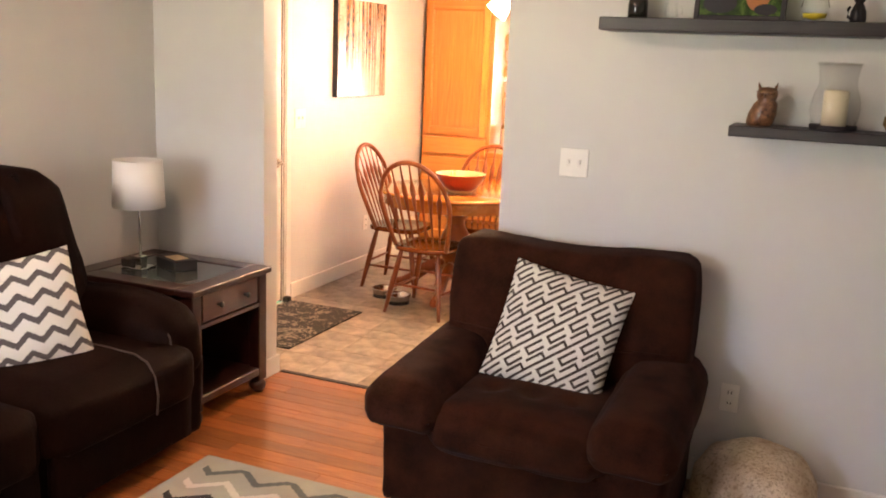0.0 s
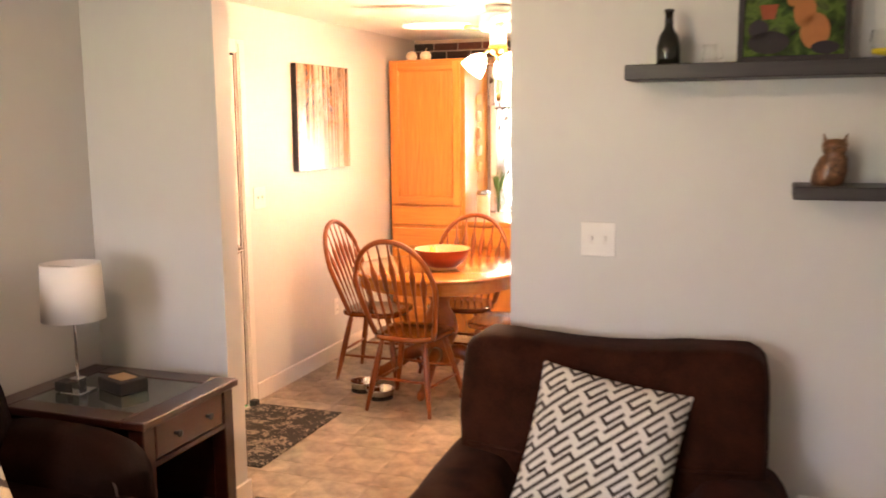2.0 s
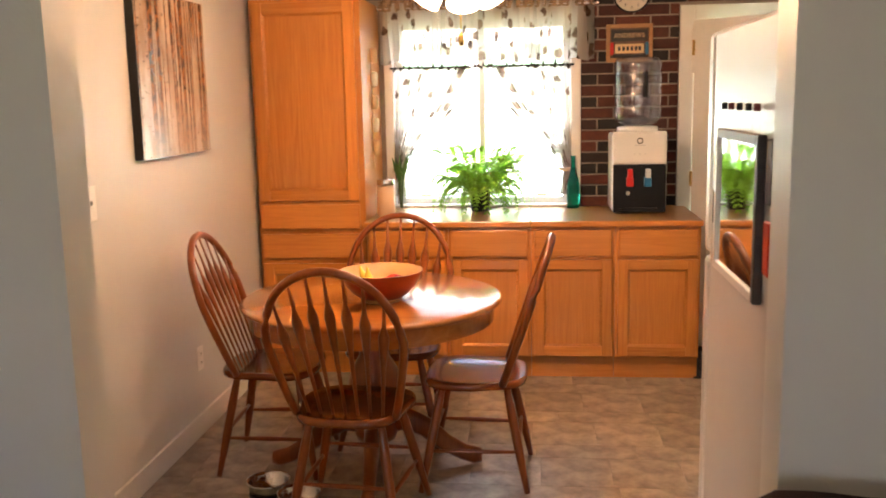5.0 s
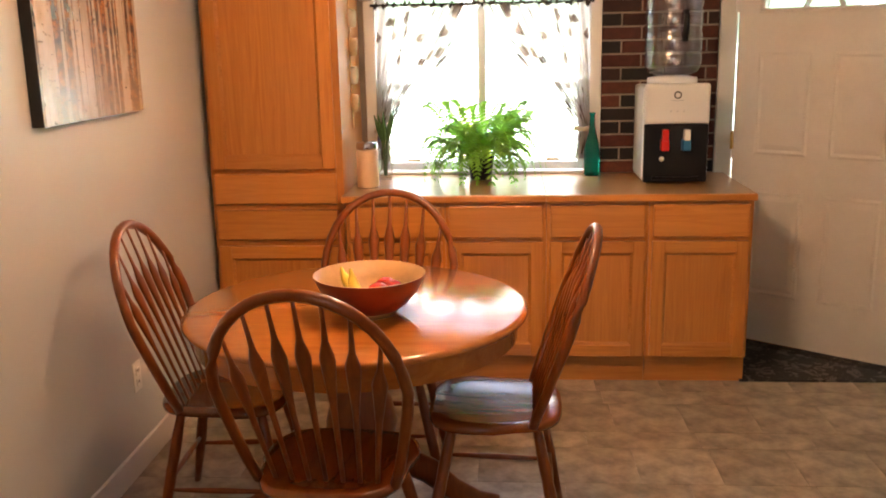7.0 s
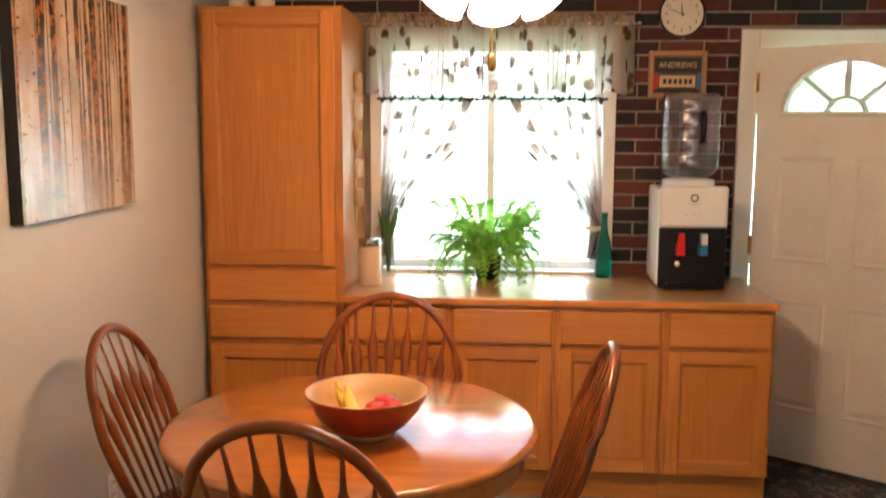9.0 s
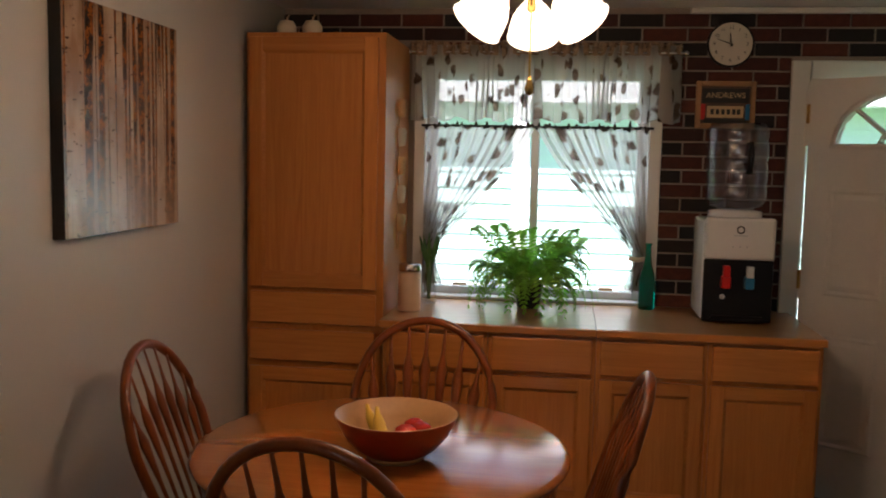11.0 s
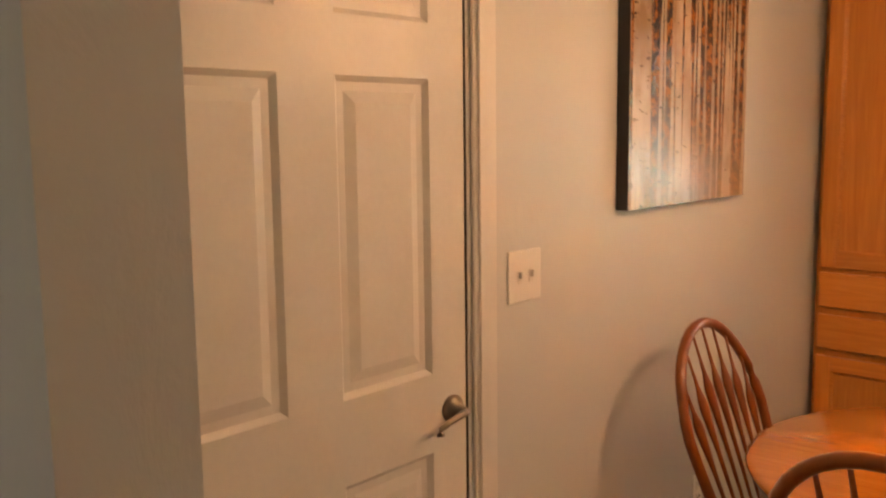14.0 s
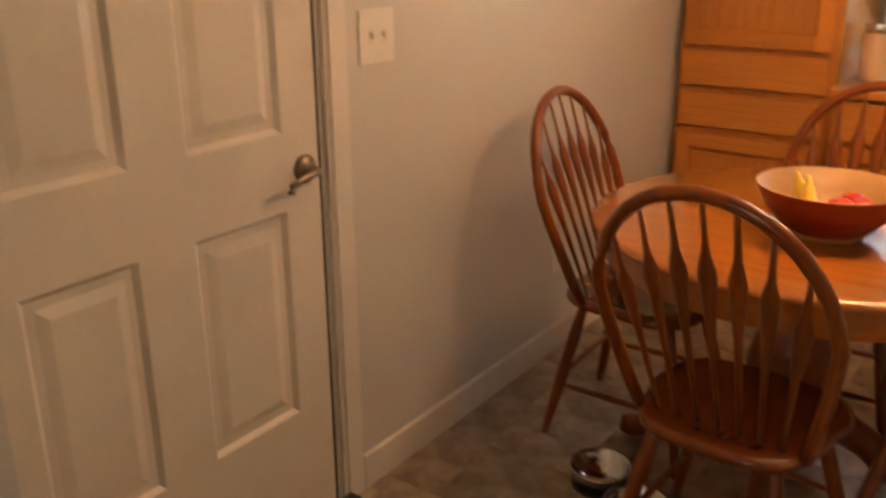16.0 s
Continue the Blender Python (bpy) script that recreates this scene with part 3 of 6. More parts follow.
# ---- kitchen cabinets ----
def framed_front(name, w, h, parent, at, rail=0.055):
    """A cabinet door: frame of four members round a recessed flat panel; x across, z up, front at -y."""
    d = new(name)
    d.parent = parent
    d.matrix_basis = at
    for x0, x1, z0, z1, mt in ((0, rail, 0, h, OAK_Z), (w - rail, w, 0, h, OAK_Z), (rail, w - rail, 0, rail, OAK_X), (rail, w - rail, h - rail, h, OAK_X)):
        part("rail", boxm(x0, x1, -0.021, 0, z0, z1, 0.0025), mt, d)
    part("panel", boxm(rail - 0.002, w - rail + 0.002, -0.008, -0.002, rail - 0.002, h - rail + 0.002), OAK_Z, d)
    # sloped bead between the frame and the panel
    bm = bmesh.new()
    rings = []
    for inset, y in ((0.0, -0.0195), (0.004, -0.0175), (0.012, -0.0085)):
        i = rail + inset
        rings.append([bm.verts.new(p) for p in ((i, y, i), (w - i, y, i), (w - i, y, h - i), (i, y, h - i))])
    for p, q in zip(rings, rings[1:]):
        for k in range(4):
            bm.faces.new((p[k], p[(k + 1) % 4], q[(k + 1) % 4], q[k]))
    part("bead", bm, OAK_X, d)
    return d


def drawer_front(w, h, parent, at):
    return part("drawer_front", boxm(0, w, -0.021, 0, 0, h, 0.006, 2), OAK_X, parent, at=at)


PY, BY = 3.585, 3.52  # carcass fronts of the pantry and of the base units
pantry = thing("pantry_cabinet", "tall honey-oak pantry cabinet with drawers, against the kitchen wall", "cabinet", pose(0.02, 0, 0))
bm = boxm(0, 0.63, PY, BW - 0.01, 0.0, 2.15)
part("carcass", bm, OAK_Z, pantry)
framed_front("upper_door", 0.58, 1.107, pantry, pose(0.018, PY, 1.023), 0.06)
drawer_front(0.58, 0.142, pantry, pose(0.018, PY, 0.860))
drawer_front(0.58, 0.142, pantry, pose(0.018, PY, 0.688))
framed_front("lower_door", 0.58, 0.537, pantry, pose(0.018, PY, 0.12), 0.06)

UNIT_W = 0.4635
unit = thing("base_cabinet", "honey-oak base cabinet with one drawer over one door", "cabinet", pose(0.664, 0, 0), "row of base cabinets")
bm = boxm(0.001, UNIT_W - 0.001, BY, BW - 0.01, 0.128, 0.875)
part("carcass", bm, OAK_Z, unit)
part("toe_kick", boxm(0.001, UNIT_W - 0.001, BY + 0.03, BY + 0.05, 0.0, 0.128), OAK_X, unit)
part("drawer_front", boxm(0.018, UNIT_W - 0.018, BY - 0.021, BY, 0.706, 0.857, 0.006, 2), OAK_X, unit)
framed_front("door", UNIT_W - 0.032, 0.55, unit, pose(0.016, BY, 0.138))
for k in range(1, 4):
    copy_thing(unit, pose(0.664 + k * UNIT_W, 0, 0))
ct = thing("countertop", "glossy varnished oak countertop over the base cabinets", "countertop")
for x0, x1 in ((0.652, 1.588), (1.5885, 2.524)):
    part("slab", boxm(x0, x1, BY - 0.022, BW - 0.002, 0.876, 0.906, 0.003), COUNTER, ct)
    part("edge_strip", boxm(x0, x1, BY - 0.038, BY - 0.0215, 0.874, 0.9055, 0.005, 2), OAK_X, ct)

# ---- window ----
win = thing("window_1", "white sliding kitchen window with bright daylight behind", "window", kind="structure")
bm = bmesh.new()
for x0, x1, z0, z1 in ((WX0, WX0 + 0.045, WZ0, WZ1), (WX1 - 0.045, WX1, WZ0, WZ1), (WX0 + 0.045, WX1 - 0.045, WZ0, WZ0 + 0.05), (WX0 + 0.045, WX1 - 0.045, WZ1 - 0.05, WZ1)):
    box(bm, x0, x1, BW + 0.08, BW + 0.15, z0, z1, 0.004)
part("window_frame", bm, WHITEPL, win)
part("mullion", boxm(1.262, 1.302, BW + 0.075, BW + 0.14, WZ0 + 0.05, WZ1 - 0.05, 0.004), WHITEPL, win)
for x0, x1, y in ((WX0 + 0.045, 1.264, BW + 0.10), (1.30, WX1 - 0.045, BW + 0.12)):
    pn = part("pane", boxm(x0, x1, y, y + 0.005, WZ0 + 0.05, WZ1 - 0.05), WINGLASS, win)
    pn.visible_shadow = False
for x in (0.88, 1.62):
    part("latch", boxm(x, x + 0.07, BW + 0.065, BW + 0.08, WZ0 + 0.055, WZ0 + 0.07, 0.003), TAN, win)
part("window_sill", boxm(WX0 - 0.02, WX1 + 0.02, BW - 0.012, BW + 0.08, WZ0 - 0.003, WZ0 + 0.012, 0.003), TRIM, win)
bm = boxm(WX1, WX1 + 0.062, BW - 0.018, BW + 0.006, WZ0 + 0.012, WZ1 + 0.06, 0.004)
box(bm, WX0 - 0.06, WX0, BW - 0.018, BW + 0.006, WZ0 + 0.012, WZ1 + 0.06, 0.004)
box(bm, WX0, WX1, BW - 0.018, BW + 0.006, WZ1, WZ1 + 0.06, 0.004)
part("casing", bm, TRIM, win)

win2 = thing("window_2", "white living-room picture window", "window", kind="structure")
bm = bmesh.new()
for x0, x1, z0, z1 in ((VX0, VX0 + 0.06, 0.95, 2.15), (VX1 - 0.06, VX1, 0.95, 2.15), (VX0 + 0.06, VX1 - 0.06, 0.95, 1.01), (VX0 + 0.06, VX1 - 0.06, 2.09, 2.15), (1.06, 1.10, 1.01, 2.09)):
    box(bm, x0, x1, -5.09, -5.03, z0, z1, 0.004)
part("window_frame", bm, WHITEPL, win2)
p2 = part("pane", boxm(VX0 + 0.06, VX1 - 0.06, -5.065, -5.06, 1.01, 2.09), WINGLASS, win2)
p2.visible_shadow = False

# ---- exterior door ----
bm = bmesh.new()
for x0, x1, z0, z1 in ((DX0 - 0.075, DX0 + 0.012, 0, DZ1 + 0.075), (DX1 - 0.012, DX1 + 0.075, 0, DZ1 + 0.075), (DX0 + 0.012, DX1 - 0.012, DZ1 - 0.012, DZ1 + 0.075)):
    box(bm, x0, x1, BW - 0.022, BW + 0.004, z0, z1, 0.005)
structure("trim_exterior_door", bm, TRIM, "white casing round the exterior door", "trim")
bm = bmesh.new()
box(bm, DX0 + 0.001, DX0 + 0.02, BW + 0.01, BW + 0.19, 0, DZ1)
box(bm, DX1 - 0.02, DX1 - 0.001, BW + 0.01, BW + 0.19, 0, DZ1)
box(bm, DX0 + 0.02, DX1 - 0.02, BW + 0.01, BW + 0.19, DZ1 - 0.02, DZ1 - 0.001)
structure("trim_exterior_jamb", bm, TRIM, "white jamb of the exterior door", "trim")
door_2 = thing("door_2", "white exterior door standing ajar, with a fan-shaped light", "door", pose(DX0 + 0.021, BW - 0.03, 0.03, 0, 0, -36), kind="structure")
DW, DH = 0.84, 1.985
for z in (0.25, 1.0, 1.75):
    part("hinge", boxm(-0.012, 0.012, -0.008, 0.028, z - 0.05, z + 0.05, 0.003), TRIM, door_2)
# leaf with a half-round opening
FX, FZ, FR, FV = DW / 2 - 0.02, 1.675, 0.275, 0.235
bm = bmesh.new()
box(bm, 0, DW, -0.022, 0.022, 0, FZ)
N = 24
for s in range(N):
    a0, a1 = math.pi * s / N, math.pi * (s + 1) / N
    q = []
    for y in (-0.022, 0.022):
        i0 = (FX + FR * math.cos(a0), y, FZ + FV * math.sin(a0))
        i1 = (FX + FR * math.cos(a1), y, FZ + FV * math.sin(a1))

        def outer(a):
            c, sn = math.cos(a), math.sin(a)
            k = min((DW / 2) / abs(c) if abs(c) > 1e-6 else 99, (DH - FZ) / sn if sn > 1e-6 else 99)
            return FX + k * c, y, FZ + k * sn
        q.append([bm.verts.new(p) for p in (i0, i1, outer(a1), outer(a0))])
    f, b = q
    bm.faces.new(f), bm.faces.new(b[::-1])
    bm.faces.new((f[0], b[0], b[1], f[1]))
    bm.faces.new((f[3], f[2], b[2], b[3]))
lf = part("door_leaf", bm, DOORPAINT, door_2)
bm = bmesh.new()
for s in (-1, 1):
    ring = [(FX + (FR + 0.008) * math.cos(math.pi * k / N), s * 0.024, FZ + (FV + 0.008) * math.sin(math.pi * k / N)) for k in range(N + 1)]
    tube(ring, 0.013, 6, bm)
    tube([(FX - FR - 0.02, s * 0.024, FZ), (FX + FR + 0.02, s * 0.024, FZ)], 0.013, 6, bm)
    small = [(FX + 0.085 * math.cos(math.pi * k / 12), s * 0.02, FZ + 0.075 * math.sin(math.pi * k / 12)) for k in range(13)]
    tube(small, 0.008, 6, bm)
    for a in (45, 90, 135):
        c, sn = math.cos(radians(a)), math.sin(radians(a))
        tube([(FX + 0.085 * c, s * 0.02, FZ + 0.075 * sn), (FX + FR * c, s * 0.02, FZ + FV * sn)], 0.008, 6, bm)
part("fan_grille", bm, DOORPAINT, lf)
bm = bmesh.new()
vs = [[bm.verts.new((FX + FR * math.cos(math.pi * k / N), y, FZ + FV * math.sin(math.pi * k / N))) for k in range(N + 1)] for y in (-0.004, 0.004)]
bm.faces.new(vs[0]), bm.faces.new(vs[1][::-1])
fg = part("pane", bm, WINGLASS, lf)
fg.visible_shadow = False
for x0, x1 in ((0.11, 0.37), (0.47, 0.73)):
    for z0, z1 in ((0.26, 0.80), (0.98, 1.48)):
        bm = bmesh.new()
        for s in (-1, 1):
            y = s * 0.0225
            rings = []
            for inset, depth in ((0.0, 0.0), (0.012, -0.006), (0.026, -0.001), (0.05, -0.005)):
                rings.append([bm.verts.new((x, y - s * depth, z)) for x, z in ((x0 + inset, z0 + inset), (x1 - inset, z0 + inset), (x1 - inset, z1 - inset), (x0 + inset, z1 - inset))])
            for p, q in zip(rings, rings[1:]):
                for k in range(4):
                    bm.faces.new((p[k], p[(k + 1) % 4], q[(k + 1) % 4], q[k]))
            bm.faces.new(rings[-1])
        part("door_panel", bm, DOORPAINT, lf)
bm = bmesh.new()
for s in (-1, 1):
    kb = lathe([(0.0, 0.0), (0.03, 0.0), (0.03, 0.006), (0.012, 0.012), (0.011, 0.03), (0.026, 0.04), (0.028, 0.055), (0.0, 0.066)], 16)
    bmesh.ops.rotate(kb, verts=kb.verts, matrix=Matrix.Rotation(radians(90 if s < 0 else -90), 3, "X"))
    bmesh.ops.translate(kb, verts=kb.verts, vec=(DW - 0.065, s * 0.022, 0.95))
    tmp = bpy.data.meshes.new("knob")
    kb.to_mesh(tmp)
    kb.free()
    bm.from_mesh(tmp)
    bpy.data.meshes.remove(tmp)
# added bright strip imitates the daylight that shows under the door
part("door_sweep", boxm(0.0, DW, -0.028, -0.0225, -0.026, 0.012, 0.002), STEEL, lf, "bright steel strip standing in for daylight under the door")
part("door_knob", bm, BRASS, lf, "brass door knob", True)
for z in (0.25, 1.0, 1.78):
    part("hinge", boxm(-0.012, 0.004, -0.03, -0.018, z, z + 0.09, 0.002), BRASS, lf, "brass hinge")

# ---- dining table ----
table = thing("dining_table", "round honey-oak pedestal dining table with a glossy top", "table", pose(0.925, 2.24, 0))
TR = 0.556
part("tabletop", lathe([(0, 0.735), (TR - 0.02, 0.735), (TR - 0.004, 0.741), (TR, 0.75), (TR - 0.004, 0.758), (TR - 0.018, 0.763), (0, 0.764)], 72), TABLE_W, table, smooth=True)
part("apron", lathe([(TR - 0.055, 0.665), (TR - 0.048, 0.66), (TR - 0.036, 0.664), (TR - 0.034, 0.733), (TR - 0.055, 0.734), (TR - 0.055, 0.665)], 64), TABLE_W, table)
part("column", lathe([(0.0, 0.13), (0.085, 0.13), (0.095, 0.16), (0.095, 0.2), (0.07, 0.23), (0.105, 0.3), (0.12, 0.36), (0.1, 0.44), (0.065, 0.5), (0.06, 0.54), (0.09, 0.58), (0.1, 0.62), (0.22, 0.65), (0.22, 0.735), (0, 0.735)], 36), CHAIR_W, table, smooth=True)
for k in range(4):
    a = radians(5 + 90 * k)
    c, sn = math.cos(a), math.sin(a)
    pts, rad = [], []
    for f, z, r in ((0.06, 0.2, 0.05), (0.14, 0.21, 0.05), (0.22, 0.17, 0.045), (0.30, 0.10, 0.04), (0.38, 0.055, 0.036), (0.43, 0.04, 0.038), (0.46, 0.04, 0.03)):
        pts.append((f * c, f * sn, z)), rad.append(r)
    part("foot", tube(pts, rad, 10, flat=0.75), CHAIR_W, table, smooth=True)


# ---- chairs ----
def build_chair(at):
    ch = thing("dining_chair", "honey-oak arrow-back dining chair at the round table", "chair", at, "chairs round the table")
    # seat: shield outline, dished top
    bm = bmesh.new()
    outline = []
    for k in range(40):
        a = 2 * math.pi * k / 40
        c, sn = math.cos(a), math.sin(a)
        w = 0.222 if sn > 0 else 0.205
        x = math.copysign(abs(c) ** 0.55, c) * w * (1 - 0.06 * max(0, -sn))
        y = math.copysign(abs(sn) ** 0.6, sn) * 0.212
        outline.append((x, y))
    rings = []
    for f, z in ((0.9, 0.422), (0.985, 0.428), (1.0, 0.440), (0.985, 0.452), (0.93, 0.456), (0.7, 0.446), (0.4, 0.442)):
        rings.append([bm.verts.new((x * f, y * f, z)) for x, y in outline])
    for a, b in zip(rings, rings[1:]):
        for k in range(40):
            bm.faces.new((a[k], a[(k + 1) % 40], b[(k + 1) % 40], b[k]))
    bm.faces.new(rings[0][::-1]), bm.faces.new(rings[-1])
    part("seat", bm, CHAIR_SEAT, ch, "glossy saddled seat", True)

    def back(h):
        return -0.118 - 0.34 * h

    HT = 0.575

    def hoop_half(h):
        u = max(0.0, min(1.0, h / HT))
        wide = 0.188 + 0.067 * min(1, h / 0.3) ** 0.8
        return wide * math.sqrt(max(0.0, 1 - max(0, (u - 0.42) / 0.58) ** 2.4))
    pts = []
    for k in range(0, 15):
        h = HT * math.sin(math.pi / 2 * k / 14)
        pts.append((-hoop_half(h), back(h), 0.445 + h))
    pts = pts + [(-x, y, z) for x, y, z in pts[-2::-1]]
    part("back_hoop", tube(pts, 0.0155, 10, flat=1.0), CHAIR_W, ch, smooth=True)
    for k in range(-3, 4):
        xb, xt = 0.047 * k, 0.067 * k
        top = HT
        for step in range(60):
            if hoop_half(top) > abs(xt):
                break
            top -= 0.006
        top -= 0.004
        sp, rd = [], []
        for f, r in ((0, 0.0065), (0.25, 0.008), (0.45, 0.010), (0.56, 0.015), (0.70, 0.021), (0.73, 0.019), (0.80, 0.009), (0.88, 0.0065), (1, 0.0055)):
            h = top * f
            sp.append((xb + (xt - xb) * f, back(h), 0.448 + h)), rd.append(r)
        bm = tube(sp, rd, 8, flat=1.0, side=(0, 1, 0))
        for v in bm.verts:
            h = v.co.z - 0.448
            mid = back(h)
            v.co.y = mid + (v.co.y - mid) * 0.55
        part("spindle", bm, CHAIR_W, ch, smooth=True)
    feet = {}
    for sx, sy, fx, fy in ((-1, -1, 0.205, -0.215), (1, -1, 0.205, -0.215), (-1, 1, 0.232, 0.215), (1, 1, 0.232, 0.215)):
        top, bot = Vector((sx * 0.135, sy * 0.13, 0.43)), Vector((sx * fx, fy, 0.0))
        feet[sx, sy] = (top, bot)
        prof = ((0, 0.013), (0.12, 0.016), (0.3, 0.0195), (0.42, 0.018), (0.46, 0.0195), (0.6, 0.019), (0.85, 0.014), (1, 0.012))
        part("leg", tube([top.lerp(bot, f) for f, r in prof], [r for f, r in prof], 10), CHAIR_W, ch, smooth=True)

    def rung(a, b, fa, fb, r=0.0085):
        p, q = feet[a][0].lerp(feet[a][1], fa), feet[b][0].lerp(feet[b][1], fb)
        part("stretcher", tube([p, p.lerp(q, 0.25), p.lerp(q, 0.5), p.lerp(q, 0.75), q], [r * 0.75, r, r * 1.25, r, r * 0.75], 8), CHAIR_W, ch, smooth=True)
    rung((-1, -1), (-1, 1), 0.62, 0.62)
    rung((1, -1), (1, 1), 0.62, 0.62)
    rung((-1, 1), (1, 1), 0.5, 0.5)
    rung((-1, -1), (1, -1), 0.55, 0.55)
    return ch


chair = build_chair(pose(0.938, 1.755, 0, 0, 0, -5.0))
copy_thing(chair, pose(1.375, 2.195, 0, 0, 0, 88.5))
copy_thing(chair, pose(0.47, 2.29, 0, 0, 0, -88))
copy_thing(chair, pose(0.955, 2.60, 0, 0, 0, 180))

# ---- ceiling fan with lit shades ----
FAN = (1.33, 2.2)
fan = thing("ceiling_fan", "white ceiling fan with brass fittings and lit glass shades", "ceiling fan", pose(*FAN, 0))
part("canopy", lathe([(0, CEIL), (0.075, CEIL), (0.07, CEIL - 0.03), (0.03, CEIL - 0.045), (0, CEIL - 0.045)], 24), WHITEPL, fan, smooth=True)
part("motor", lathe([(0, 2.31), (0.06, 2.31), (0.11, 2.295), (0.115, 2.22), (0.09, 2.2), (0.05, 2.195), (0.05, 2.12), (0.0, 2.115)], 32), WHITEPL, fan, smooth=True)
part("fitter", lathe([(0, 2.12), (0.055, 2.118), (0.06, 2.09), (0.04, 2.065), (0.012, 2.05), (0.012, 2.02), (0, 2.01)], 24), BRASS, fan, "brass light fitter", True)
for k in range(4):
    a = radians(20 + 90 * k)
    bm = bmesh.new()
    outline = [(0.17, -0.045), (0.3, -0.06), (0.5, -0.066), (0.56, -0.05), (0.575, 0.0), (0.56, 0.05), (0.5, 0.066), (0.3, 0.06), (0.17, 0.045)]
    lo = [bm.verts.new((x, y, 2.235 + y * 0.18)) for x, y in outline]
    hi = [bm.verts.new((x, y, 2.242 + y * 0.18)) for x, y in outline]
    bm.faces.new(lo[::-1]), bm.faces.new(hi)
    for i in range(len(lo)):
        bm.faces.new((lo[i], lo[(i + 1) % len(lo)], hi[(i + 1) % len(lo)], hi[i]))
    bl = part("blade", bm, WHITEPL, fan, at=pose(0, 0, 0, 0, 0, math.degrees(a)))
    part("blade_iron", tube([(0.09, 0, 2.225), (0.14, 0, 2.222), (0.2, 0, 2.232)], 0.012, 8, flat=2.0), BRASS, bl)
for k in range(3):
    a = 90 + 120 * k
    ar = part("arm", tube([(0.03, 0, 2.085), (0.06, 0, 2.09), (0.08, 0, 2.075), (0.085, 0, 2.06)], 0.009, 8), BRASS, fan, at=pose(0, 0, 0, 0, 0, a))
    sh = lathe([(0.020, 0.0), (0.027, -0.010), (0.044, -0.030), (0.060, -0.057), (0.069, -0.088), (0.072, -0.108), (0.076, -0.118), (0.072, -0.117), (0.066, -0.1), (0.053, -0.052), (0.018, -0.007)], 28)
    bmesh.ops.rotate(sh, verts=sh.verts, matrix=Matrix.Rotation(radians(-40), 3, "Y"))
    bmesh.ops.translate(sh, verts=sh.verts, vec=(0.088, 0, 2.062))
    so = part("shade", sh, SHADE, fan, "lit frosted glass bell shade", True, pose(0, 0, 0, 0, 0, a))
    so.visible_shadow = False
part("pull_chain", tube([(0.0, -0.01, 2.03), (0.0, -0.01, 1.84)], 0.003, 6), BRASS, fan)
part("chain_knob", lathe([(0, 1.79), (0.01, 1.795), (0.013, 1.81), (0.008, 1.83), (0.004, 1.845), (0, 1.845)], 12), BRASS, fan, smooth=True)
lamp("ceiling_glow", "POINT", pose(1.55, -2.15, CEIL - 0.1), 0.88, (1.0, 0.66, 0.42), radius=0.08)
for k in range(3):
    a = radians(90 + 120 * k)
    lamp("fan_bulb", "POINT", pose(FAN[0] + 0.12 * math.cos(a), FAN[1] + 0.12 * math.sin(a), 2.0), 1.35, (1.0, 0.60, 0.32), radius=0.06)


def text_mesh(words, size, depth=0.002):
    """Raised lettering as a bmesh, centred, lying in x and z, facing -y."""
    cu = bpy.data.curves.new("lettering", "FONT")
    cu.body, cu.size, cu.extrude, cu.align_x, cu.align_y = words, size, depth, "CENTER", "CENTER"
    cu.resolution_u = 3
    ob = bpy.data.objects.new("lettering", cu)
    me = bpy.data.meshes.new_from_object(ob)
    bm = bmesh.new()
    bm.from_mesh(me)
    bpy.data.objects.remove(ob)
    bpy.data.meshes.remove(me)
    bmesh.ops.rotate(bm, verts=bm.verts, matrix=Matrix.Rotation(radians(90), 3, "X"))
    return bm


# ---- curtains ----
def cloth(fx, nu, nv, wide=1.0, tall=1.0):
    """A draped sheet from a function of (u, v); wide and tall: the flat cloth's size in metres, for its print."""
    bm = bmesh.new()
    layer = bm.loops.layers.uv.new("print")
    g = [[bm.verts.new(fx(i / nu, j / nv)) for i in range(nu + 1)] for j in range(nv + 1)]
    for j in range(nv):
        for i in range(nu):
            f = bm.faces.new((g[j][i], g[j][i + 1], g[j + 1][i + 1], g[j + 1][i]))
            for loop, (a, b) in zip(f.loops, ((i, j), (i + 1, j), (i + 1, j + 1), (i, j + 1))):
                loop[layer].uv = (a / nu * wide, b / nv * tall)
    return bm


def valance(u, v):
    x = 0.665 + 1.30 * u
    z = 2.165 - 0.36 * v - 0.012 * math.sin(u * 60) * v
    full = 0.35 + 0.65 * min(1, v * 1.6)
    ph = u * 130 + 3 * math.sin(u * 17) + 0.8 * math.sin(u * 41 + v * 2)
    y = BW - 0.055 + 0.016 * full * math.sin(ph) + 0.006 * math.sin(u * 47 + v * 3)
    x += 0.015 * full * math.sin(2 * ph + 0.6) * (0.6 + 0.4 * math.sin(u * 29))
    return x, y, z


